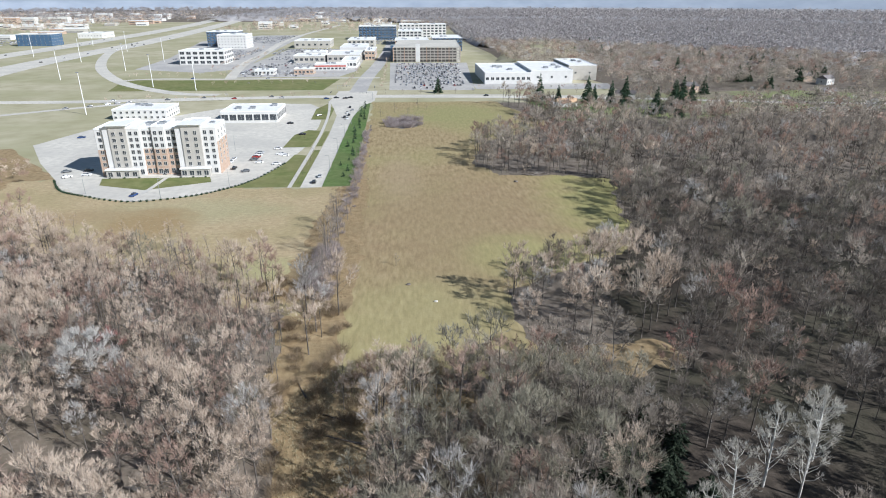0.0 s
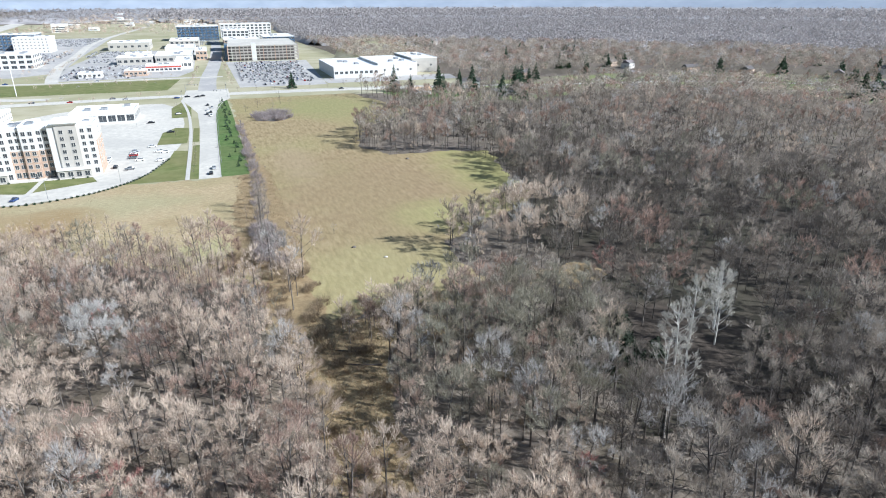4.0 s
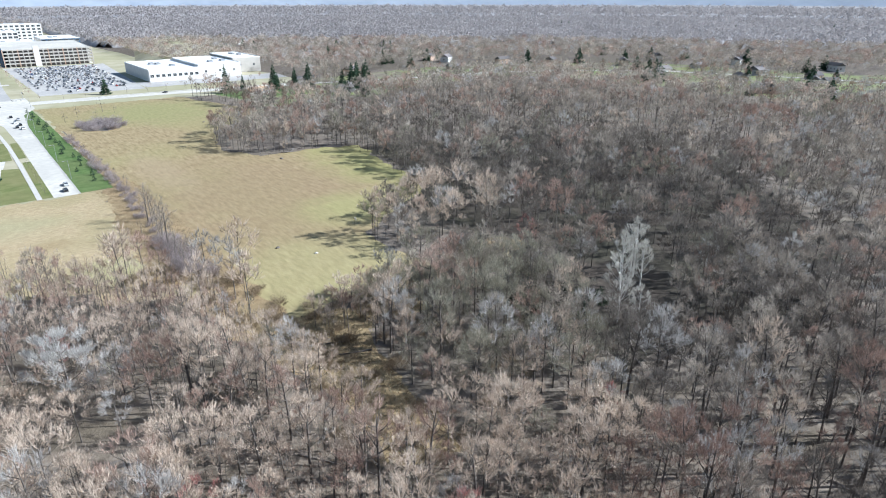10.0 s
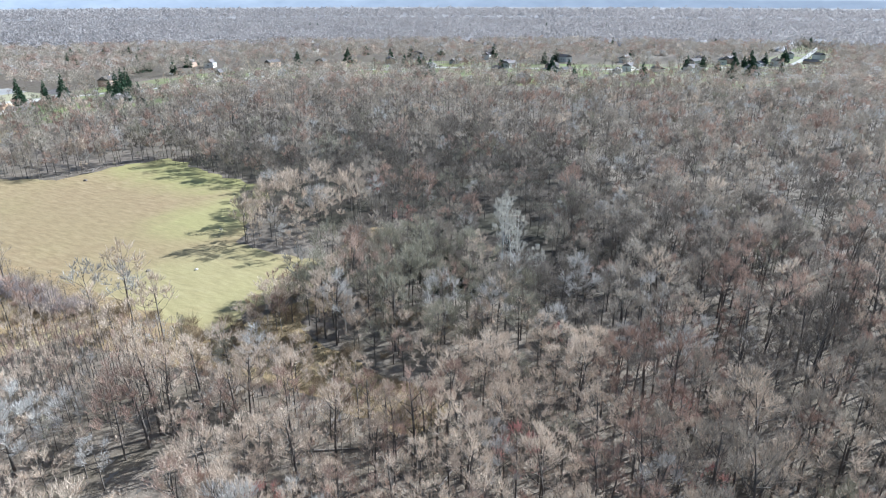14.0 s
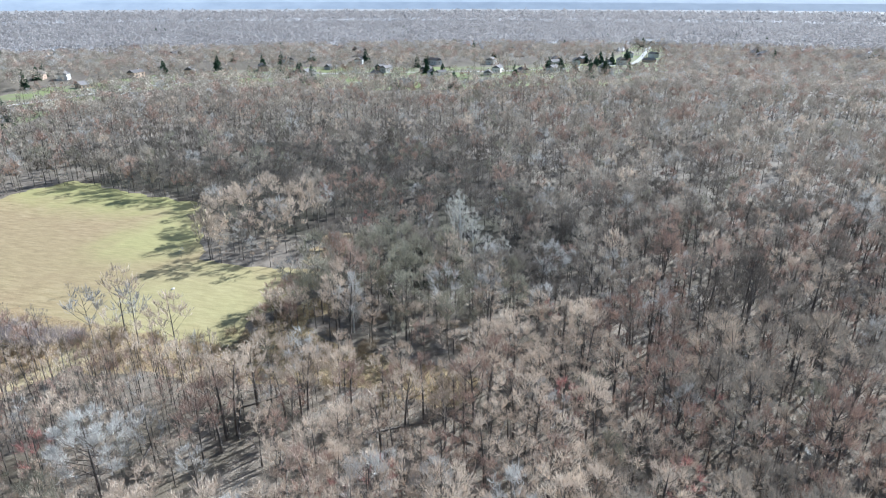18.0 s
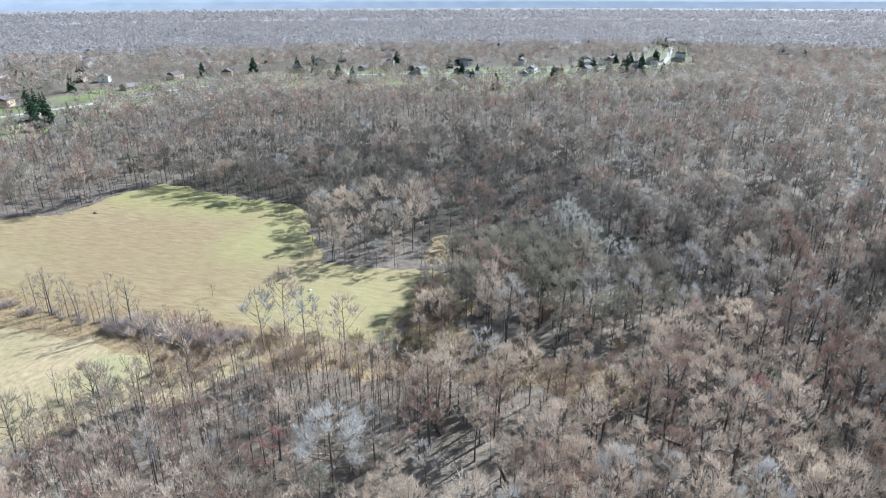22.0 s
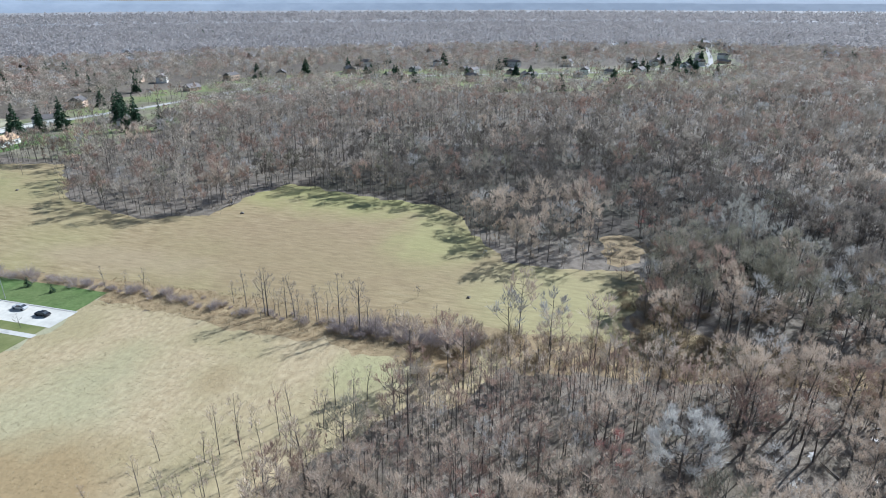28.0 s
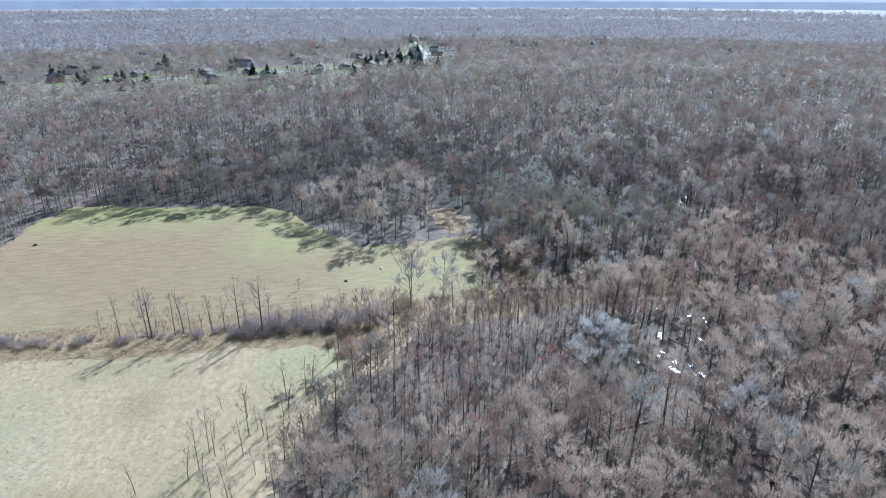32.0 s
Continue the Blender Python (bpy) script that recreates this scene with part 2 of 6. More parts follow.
# far canopy's grey and bluish patches stand in for haze
M_FAR_HAZE = material("far_woods_haze", [(0.25, 0.237, 0.232), (0.335, 0.32, 0.316), (0.42, 0.402, 0.4)], 0.02, 11, big=(0.27, 0.272, 0.28), big_scale=0.003, big_mix=0.7, bump=0.5, bump_scale=0.1, spread=(0.3, 0.7))
M_NEEDLE = material("spruce_needles", [(0.025, 0.052, 0.03), (0.05, 0.09, 0.05), (0.085, 0.135, 0.075)], 0.6, 4, island=0.35, thin=0.15)
M_WHITE = material("white_render", [(0.62, 0.61, 0.585), (0.7, 0.69, 0.665)], 0.2, 6)
M_ROOF = material("white_roof_membrane", [(0.68, 0.68, 0.67), (0.78, 0.78, 0.77), (0.84, 0.84, 0.83)], 0.15, 6)
M_GREYWALL = material("grey_render", [(0.42, 0.395, 0.355), (0.5, 0.475, 0.43)], 0.2, 6)
M_TAN = material("tan_brick", [(0.4, 0.285, 0.21), (0.5, 0.37, 0.285), (0.56, 0.43, 0.34)], 0.9, 6)
M_DARKGLASS = material("dark_glass", [(0.03, 0.035, 0.042), (0.09, 0.1, 0.11)], 0.35, 3, rough=0.1, spec=0.6)


# ---- mesh tools ----
def mesh_from(name, verts, tris, mats, mat_index=None):
    """One mesh from arrays of points and triangles."""
    me = bpy.data.meshes.new(name)
    verts, tris = np.asarray(verts, np.float32), np.asarray(tris, np.int32)
    me.vertices.add(len(verts))
    me.vertices.foreach_set("co", verts.ravel())
    me.loops.add(tris.size)
    me.loops.foreach_set("vertex_index", tris.ravel())
    me.polygons.add(len(tris))
    me.polygons.foreach_set("loop_start", np.arange(0, tris.size, 3, dtype=np.int32))
    for m in mats:
        me.materials.append(m)
    if mat_index is not None:
        me.polygons.foreach_set("material_index", np.asarray(mat_index, np.int32))
    me.update(calc_edges=True)
    return me


def part(name, bm, mat, parent=None, label="", at=None):
    me = bpy.data.meshes.new(name)
    bm.to_mesh(me)
    bm.free()
    me.materials.append(mat)
    ob = new(name, me)
    if parent is not None:
        ob.parent = parent
    if at is not None:
        ob.matrix_basis = at
    if label:
        ob["label"] = label
    return ob


def put(name, me, parent=None, at=None, label=""):
    """A mesh that is already made, as an object."""
    ob = new(name, me)
    if parent is not None:
        ob.parent = parent
    if at is not None:
        ob.matrix_basis = at
    if label:
        ob["label"] = label
    return ob


def add_box(bm, x0, y0, z0, x1, y1, z1, bevel=0.0):
    r = bmesh.ops.create_cube(bm, size=1.0, matrix=Matrix.LocRotScale(((x0 + x1) / 2, (y0 + y1) / 2, (z0 + z1) / 2), None, (abs(x1 - x0), abs(y1 - y0), abs(z1 - z0))))
    if bevel:
        edges = list({e for v in r["verts"] for e in v.link_edges})
        bmesh.ops.bevel(bm, geom=edges, offset=bevel, segments=1, affect="EDGES")
    return bm


def box(x0, y0, z0, x1, y1, z1, bevel=0.0):
    return add_box(bmesh.new(), x0, y0, z0, x1, y1, z1, bevel)


def inside(poly, x, y):
    """Which of the points lie in the polygon."""
    x, y = np.asarray(x, float), np.asarray(y, float)
    hit = np.zeros(x.shape, bool)
    for (xa, ya), (xb, yb) in zip(poly, poly[1:] + poly[:1]):
        if ya == yb:
            continue
        hit ^= ((ya > y) != (yb > y)) & (x < (xb - xa) * (y - ya) / (yb - ya) + xa)
    return hit


def ragged(poly, step=2.5, wobble=1.2, seed=0):
    """The polygon's outline in short steps, shifted unevenly."""
    out = []
    for (xa, ya), (xb, yb) in zip(poly, poly[1:] + poly[:1]):
        k = max(1, int(math.hypot(xb - xa, yb - ya) / step))
        for i in range(k):
            x, y = xa + (xb - xa) * i / k, ya + (yb - ya) * i / k
            out.append((x + wobble * noise.noise((x * 0.13, y * 0.13, seed)) * 2 + wobble * noise.noise((x * 0.5, y * 0.5, seed + 9)),
                        y + wobble * noise.noise((x * 0.13, y * 0.13, seed + 5)) * 2 + wobble * noise.noise((x * 0.5, y * 0.5, seed + 3))))
    return out


def sheet(name, poly, z, mat, label, category, wobble=0.0, step=2.5, seed=0, thick=0.0):
    """A flat piece of ground with its outline; thick gives it an edge."""
    pts = ragged(poly, step, wobble, seed) if wobble else poly
    bm = bmesh.new()
    f = bm.faces.new([bm.verts.new((x, y, z)) for x, y in pts])
    bm.normal_update()
    if f.normal.z < 0:
        f.normal_flip()
    if thick:
        r = bmesh.ops.extrude_face_region(bm, geom=[f])
        bmesh.ops.translate(bm, verts=[v for v in r["geom"] if isinstance(v, bmesh.types.BMVert)], vec=(0, 0, thick))
    bmesh.ops.triangulate(bm, faces=bm.faces[:])
    ob = part(name, bm, mat)
    return tagged(ob, label, category, kind="structure")


def ribbon(line, width):
    """The outline of a strip along a line."""
    left, right = [], []
    for i, (x, y) in enumerate(line):
        xa, ya = line[max(0, i - 1)]
        xb, yb = line[min(len(line) - 1, i + 1)]
        d = math.hypot(xb - xa, yb - ya)
        nx, ny = -(yb - ya) / d * width / 2, (xb - xa) / d * width / 2
        left.append((x + nx, y + ny))
        right.append((x - nx, y - ny))
    return left + right[::-1]


def smooth_line(pts, n=8):
    """A soft curve through the points."""
    out = []
    p = [pts[0], *pts, pts[-1]]
    for i in range(1, len(p) - 2):
        for k in range(n):
            t = k / n
            out.append(tuple(0.5 * ((2 * p[i][a]) + (-p[i - 1][a] + p[i + 1][a]) * t + (2 * p[i - 1][a] - 5 * p[i][a] + 4 * p[i + 1][a] - p[i + 2][a]) * t * t
                                    + (-p[i - 1][a] + 3 * p[i][a] - 3 * p[i + 1][a] + p[i + 2][a]) * t ** 3) for a in (0, 1)))
    return out + [pts[-1]]


# ---- the ground ----
# one sheet to the horizon
bm = bmesh.new()
rings = (0, 60, 130, 220, 350, 550, 900, 1500, 2500, 4600)
rows_ = []
for r in rings:
    if r == 0:
        rows_.append([bm.verts.new((50, 250, 0))])
        continue
    rows_.append([bm.verts.new((50 + r * math.cos(a), 250 + r * math.sin(a), 0)) for a in np.linspace(0, 2 * math.pi, 64, endpoint=False)])
for k in range(64):
    bm.faces.new((rows_[0][0], rows_[1][k], rows_[1][(k + 1) % 64]))
for a, b in zip(rows_[1:], rows_[2:]):
    for k in range(64):
        bm.faces.new((a[k], b[k], b[(k + 1) % 64], a[(k + 1) % 64]))
tagged(part("ground", bm, M_LITTER), "woodland floor of brown and grey leaf litter", "ground", kind="structure")

FIELD = [(-18, 127), (-18, 160), (-17, 190), (-19, 242), (-22, 314), (-25, 398), (-27, 440), (-29, 532), (72, 532), (100, 430), (46, 372), (33, 325), (45, 299), (72, 297),
         (98, 288), (92, 262), (86, 235), (84, 208), (74, 195), (57, 188), (43, 179), (31, 169), (28, 158), (30, 146), (30, 135), (36, 126), (24, 121), (0, 126)]
MEADOW = [(-33, 168), (-38, 172), (-46, 184), (-56, 183), (-66, 199), (-78, 206), (-92, 208), (-120, 222), (-150, 240), (-185, 265), (-190, 300), (-172, 302), (-147, 275),
          (-122, 264), (-99, 270), (-80, 283), (-57, 282), (-34, 283), (-33, 250), (-32, 200)]
TOWN = [(-3000, 330), (-260, 330), (-200, 280), (-170, 262), (-120, 255), (-80, 262), (-57, 278), (-26, 282), (-26, 470), (-29, 525), (70, 525), (200, 520), (200, 640), (190, 700), (130, 760),
        (130, 1000), (110, 1300), (120, 1900), (-100, 2300), (-3000, 2300)]
COPSE_GRASS = [(37, 126), (44, 122), (56, 122), (66, 128), (66, 138), (54, 137), (44, 136), (36, 133)]
CLEARING = [(-27, 62), (-14, 60), (-12, 84), (-8, 104), (-2, 112), (14, 108), (12, 118), (-8, 124), (-22, 128), (-30, 112), (-26, 88)]
sheet("field", FIELD, 0.03, M_FIELD, "large mown field of dry tan and green grass", "field", 1.6, seed=1)
MEADOW_GRASS = [(-28, 150), (-50, 163), (-64, 178), (-80, 187), (-96, 192), (-125, 205), (-165, 226)] + MEADOW[9:]
sheet("meadow", MEADOW_GRASS, 0.03, M_MEADOW, "pale dry meadow beside the hotel drive", "meadow", 2.2, seed=2)
sheet("copse_grass", COPSE_GRASS, 0.026, M_RUSTGRASS, "patch of tan grass behind the copse", "grass", 2.4, seed=3)
sheet("verge", TOWN, 0.015, M_VERGE, "rough grass verges round the roads and shops", "grass", 0.0)
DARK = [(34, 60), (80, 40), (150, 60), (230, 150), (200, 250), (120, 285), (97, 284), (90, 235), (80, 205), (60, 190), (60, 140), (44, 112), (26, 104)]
PALE = [(-180, 236), (-150, 95), (-62, -40), (40, -90), (120, -60), (90, 20), (40, 55), (20, 80), (-30, 84), (-34, 120), (-30, 150), (-46, 183), (-66, 198), (-92, 206), (-130, 225)]
sheet("woodland_floor_pale", PALE, 0.008, M_PALELITTER, "pale grey-brown leaf litter under the western wood", "ground", 3.0, seed=16)
# sheet of darker litter with the canopy's shade in its colour
sheet("woodland_floor_dark", DARK, 0.012, M_SHADELITTER, "dark brown leaf litter under the eastern wood, darkened for canopy shade", "ground", 3.0, seed=6)
sheet("hedge_bank", [(-34.5, 164), (-16, 156), (-15, 190), (-17, 240), (-21, 314), (-24, 398), (-27, 440), (-29, 440), (-28, 400), (-28, 284), (-34, 282), (-33, 250), (-31.5, 200)], 0.022, M_RUSTGRASS, "rough rust and straw grass under the hedgerow", "grass", 0.8, seed=9)
sheet("hedge_margin", [(-30, 166), (-42, 178), (-40, 190), (-37, 204), (-38, 222), (-36, 246), (-34, 270), (-28, 280), (-28, 200)], 0.036, M_RUSTGRASS, "rust-brown weeds between hedgerow and meadow", "grass", 2.0, seed=23)
sheet("brown_waste", [(-520, 300), (-300, 345), (-232, 372), (-200, 335), (-173, 303), (-189, 300), (-186, 264), (-260, 236), (-520, 200)], 0.02, M_RUSTGRASS, "brown weedy ground beside the car park", "ground", 2.5, 6, 12)
sheet("hedge_foot", [(-29, 106), (-14, 108), (-10, 126), (-15, 158), (-35, 168), (-38, 150), (-33, 128)], 0.016, M_RUSTGRASS, "rust-brown weedy ground at the hedge's foot", "ground", 2.0, seed=19)
sheet("clearing", CLEARING, 0.02, M_RUSTGRASS, "small grassy clearing among shrubs", "grass", 1.8, seed=4)


# ---- trees ----
def unit(v):
    return v / np.maximum(np.linalg.norm(v, axis=-1, keepdims=True), 1e-9)


def tube(path, radii, sides):
    """A tapered tube along the path, as points and triangles."""
    path = np.asarray(path, float)
    d = unit(np.gradient(path, axis=0))
    side = unit(np.cross(d, np.where(np.abs(d[:, 2:]) > 0.9, (1.0, 0, 0), (0, 0, 1.0))))
    up = np.cross(side, d)
    a = np.linspace(0, 2 * math.pi, sides, endpoint=False)
    v = path[:, None] + np.asarray(radii)[:, None, None] * (np.cos(a)[None, :, None] * side[:, None] + np.sin(a)[None, :, None] * up[:, None])
    f = []
    for i in range(len(path) - 1):
        for k in range(sides):
            p, q = i * sides + k, i * sides + (k + 1) % sides
            f += [(p, q, q + sides), (p, q + sides, p + sides)]
    return v.reshape(-1, 3), np.array(f)


def gather(pieces):
    vs, fs, n = [], [], 0
    for v, f in pieces:
        vs.append(v)
        fs.append(f + n)
        n += len(v)
    return np.concatenate(vs), np.concatenate(fs)


def blades(base, tip, width, rng):
    """Long thin triangles from base to tip."""
    d = unit(tip - base)
    s = unit(np.cross(d, rng.normal(size=d.shape))) * np.asarray(width)[:, None] / 2
    v = np.stack([base - s, base + s, tip], 1).reshape(-1, 3)
    return v, np.arange(len(v)).reshape(-1, 3)


def bare_tree(seed, h, r, limbs, twigs, width, fork=0.34, sides=5, lean=0.03, stout=1.0, base=0.22, reach=0.36):
    """A leafless tree whose limbs end in rounded sprays of fine twigs: (bark points, triangles), (twig points, triangles).
    base: the crown's foot as a share of the height; reach: the size of a spray as a share of the crown's radius."""
    rng = np.random.default_rng(seed)
    k = np.linspace(0, 1, 6 if sides > 3 else 3)
    bend = rng.normal(size=2) * lean * h
    trunk = np.stack([bend[0] * k ** 2, bend[1] * k ** 2, k * h * 0.86], 1)
    bark = [tube(trunk, stout * (0.0105 * h * (1 - k) ** 0.6 + 0.02), sides)]
    half = (1 - base) * h / 2
    mid = np.array([bend[0] * 0.6, bend[1] * 0.6, base * h + half * 0.82])
    spray = reach * r
    axes = np.array([r - spray * 0.6, r - spray * 0.6, half - spray * 0.5])
    lobes, joints = [trunk[-1] + (0, 0, 0.02 * h)], [trunk[-3:].mean(0) * 0.4 + trunk[-1] * 0.6]
    top = 0.74
    for i in range(limbs):
        f = (i + rng.random()) / limbs
        s = fork + (top - fork) * f
        a = i * 2.4 + rng.normal() * 0.35
        p = np.array([np.interp(s, k * 0.86, trunk[:, 0]), np.interp(s, k * 0.86, trunk[:, 1]), s * h])
        el = radians(-25 + 90 * f + rng.normal() * 9)
        e = mid + axes * rng.uniform(0.82, 1.0) * np.array([math.cos(a) * math.cos(el), math.sin(a) * math.cos(el), math.sin(el)])
        m = p + (e - p) * 0.5 + np.array([math.cos(a), math.sin(a), -0.4]) * rng.uniform(0, 0.12) * r
        if limbs > 2:
            bark.append(tube([p, m, e], min(stout, 1.1) * np.array([0.0042, 0.0025, 0.0008]) * h * rng.uniform(0.7, 1.2), 3))
        lobes.append(e)
        joints.append(m)
    lobes, joints = np.array(lobes), np.array(joints)
    # side branches run out from each limb, and fine twigs fan from them into a rounded spray
    nb = max(5, twigs // 8)
    w = rng.integers(0, len(lobes), nb)
    size = spray * rng.uniform(0.75, 1.15, len(lobes))[w]
    d = unit(rng.normal(size=(nb, 3)) * 0.9 + (0, 0, 0.6))
    start = joints[w] + (lobes - joints)[w] * rng.uniform(0.25, 1.0, nb)[:, None]
    tip = lobes[w] + d * (size * rng.uniform(0.45, 0.9, nb))[:, None] * (1, 1, 0.85)
    tw = [blades(start, tip, rng.uniform(0.6, 1.0, nb) * width, rng)]
    nt = twigs - nb
    q = rng.integers(0, nb, nt)
    b2 = start[q] + (tip - start)[q] * rng.uniform(0.35, 1.0, nt)[:, None]
    out = unit(b2 - lobes[w[q]] + (0, 0, 0.3) * size[q][:, None])
    d2 = unit(out * 0.55 + unit(b2 - mid) * 0.3 + rng.normal(size=(nt, 3)) * 0.33 + (0, 0, 0.6))
    t2 = b2 + d2 * (rng.uniform(0.35, 0.78, nt) * size[q])[:, None]
    tw.append(blades(b2, t2, rng.uniform(0.7, 1.3, nt) * width, rng))
    return gather(bark), gather(tw)


def treetop(seed, h, r, flecks, size):
    """The crown of a tree seen from far off: a loose dome of small tufts with gaps."""
    rng = np.random.default_rng(seed)
    heads = unit(rng.normal(size=(6, 3)) * (1, 1, 0.5) + (0, 0, 0.35)) * (r * 0.6, r * 0.6, h * 0.22) + (0, 0, h * 0.68)
    c = heads[rng.integers(0, 6, flecks)] + unit(rng.normal(size=(flecks, 3)) + (0, 0, 0.4)) * (0.46 * r) * rng.uniform(0.6, 1.05, flecks)[:, None]
    a = unit(rng.normal(size=(flecks, 3)) + (0, 0, 0.5))
    b = unit(np.cross(a, rng.normal(size=(flecks, 3))))
    s = (size * rng.uniform(0.6, 1.3, flecks))[:, None]
    v = np.stack([c - b * s * 0.5, c + b * s * 0.5, c + a * s], 1).reshape(-1, 3)
    return v, np.arange(len(v)).reshape(-1, 3)


def bush(seed, h, r, twigs, width):
    """A low thicket of upright twigs."""
    rng = np.random.default_rng(seed)
    a, q = rng.uniform(0, 6.283, twigs), np.sqrt(rng.random(twigs))
    base = np.stack([np.cos(a) * q * r * 0.55, np.sin(a) * q * r * 0.55, np.full(twigs, -0.05)], 1)
    base[:, 2] += rng.random(twigs) * h * 0.45
    tip = base + np.stack([np.cos(a) * q * r * 0.5, np.sin(a) * q * r * 0.5, h * rng.uniform(0.3, 0.6, twigs)], 1) + rng.normal(size=(twigs, 3)) * 0.2 * r
    return blades(base, tip, rng.uniform(0.7, 1.4, twigs) * width, rng)


def conifer(seed, h, r, tiers, per, width, flat=0.25):
    """A spruce or pine: (trunk), (boughs of hanging sprays)."""
    rng = np.random.default_rng(seed)
    k = np.linspace(0, 1, 4)
    trunk = tube(np.stack([0 * k, 0 * k, k * h * 0.97], 1), 0.014 * h * (1 - k) + 0.02, 5)
    z, tip, base = [], [], []
    for i in range(tiers):
        f = (i + 0.3) / tiers
        n = max(5, int(per * (1.15 - f)))
        a = rng.uniform(0, 6.283, n)
        zz = h * (0.1 + 0.88 * f) + rng.normal(size=n) * 0.012 * h
        rr = r * (1 - f) ** 0.85 * rng.uniform(0.6, 1.15, n) + 0.15
        b = np.stack([np.cos(a) * rr * 0.12, np.sin(a) * rr * 0.12, zz], 1)
        e = np.stack([np.cos(a) * rr, np.sin(a) * rr, zz - rr * flat], 1)
        base.append(b), tip.append(e)
        for q in (0.45, 0.7, 0.9):
            a2 = a + rng.normal(size=n) * 0.35
            b2 = b + (e - b) * q
            e2 = b2 + np.stack([np.cos(a2), np.sin(a2), np.full(n, -0.35)], 1) * (rr * 0.4)[:, None]
            base.append(b2), tip.append(e2)
    base, tip = np.concatenate(base), np.concatenate(tip)
    return trunk, blades(base, tip, rng.uniform(0.6, 1.4, len(base)) * width, rng)


def scatter(poly_box, step, seed, jitter=0.45):
    """Uneven grid points in a box."""
    rng = np.random.default_rng(seed)
    x0, y0, x1, y1 = poly_box
    gx, gy = np.meshgrid(np.arange(x0, x1, step), np.arange(y0, y1, step))
    p = np.stack([gx.ravel(), gy.ravel()], 1) + rng.uniform(-jitter, jitter, (gx.size, 2)) * step
    return p


def joined(name, templates, places, mats, label, category="trees"):
    """Many trees in one mesh. places: rows of x, y, turn, size, template, twig material."""
    vs, fs, ms, n = [], [], [], 0
    for k, (bark, twig) in enumerate(templates):
        sel = places[places[:, 4] == k]
        if not len(sel):
            continue
        c, s, sc = np.cos(sel[:, 2]), np.sin(sel[:, 2]), sel[:, 3]
        for which, (v, f) in enumerate((bark, twig)):
            if len(f) == 0:
                continue
            x = sc[:, None] * (c[:, None] * v[None, :, 0] - s[:, None] * v[None, :, 1]) + sel[:, 0:1]
            y = sc[:, None] * (s[:, None] * v[None, :, 0] + c[:, None] * v[None, :, 1]) + sel[:, 1:2]
            z = sc[:, None] * v[None, :, 2] - 0.1
            vs.append(np.stack([x, y, z], -1).reshape(-1, 3))
            fs.append((f[None] + (np.arange(len(sel)) * len(v))[:, None, None] + n).reshape(-1, 3))
            n += len(sel) * len(v)
            ms.append(np.repeat(np.zeros(len(sel)) if which == 0 else 1 + sel[:, 5], len(f)))
    ob = put(name, mesh_from(name, np.concatenate(vs), np.concatenate(fs), mats, np.concatenate(ms)))
    return tagged(ob, label, category, kind="stuff")


PATH = np.array([(r[1], r[2]) for r in ROWS])


def path_distance(p):
    q = np.concatenate([PATH[:1] + (PATH[1:2] - PATH[:1]) * 0, PATH[::2], PATH[-1:]])
    return np.sqrt(((p[:, None] - q[None]) ** 2).sum(-1)).min(1)


HAMLET = [(330, 520), (420, 430), (440, 330), (440, 260), (462, 195), (500, 135), (530, 55), (620, -10), (800, -20), (1150, -30), (1150, 20), (800, 60), (760, 110), (690, 200), (650, 320), (600, 460), (480, 560), (350, 580)]
YARDS = [(108, 442), (190, 436), (260, 466), (330, 470), (330, 520), (350, 580), (200, 570), (100, 540)]
OPEN = [FIELD, MEADOW, TOWN, CLEARING, COPSE_GRASS, [(108, 486), (165, 486), (165, 530), (100, 530)]]
SEEN = [(-200, 300), (-150, 236), (-145, 95), (-62, -22), (60, -75), (560, -640), (1500, -1700), (4300, -1500), (4300, 4300), (-200, 4300)]


def forest_points(box_, step, seed, lo, hi):
    p = scatter(box_, step, seed)
    d = path_distance(p)
    keep = (d >= lo) & (d < hi) & inside(SEEN, p[:, 0], p[:, 1])
    for poly in OPEN + HOLES:
        keep &= ~inside(poly, p[:, 0], p[:, 1])
    thin_out = np.random.default_rng(seed + 50).random(len(p)) < 0.35
    keep &= ~(inside(GLADE, p[:, 0], p[:, 1]) & thin_out)
    return p[keep]


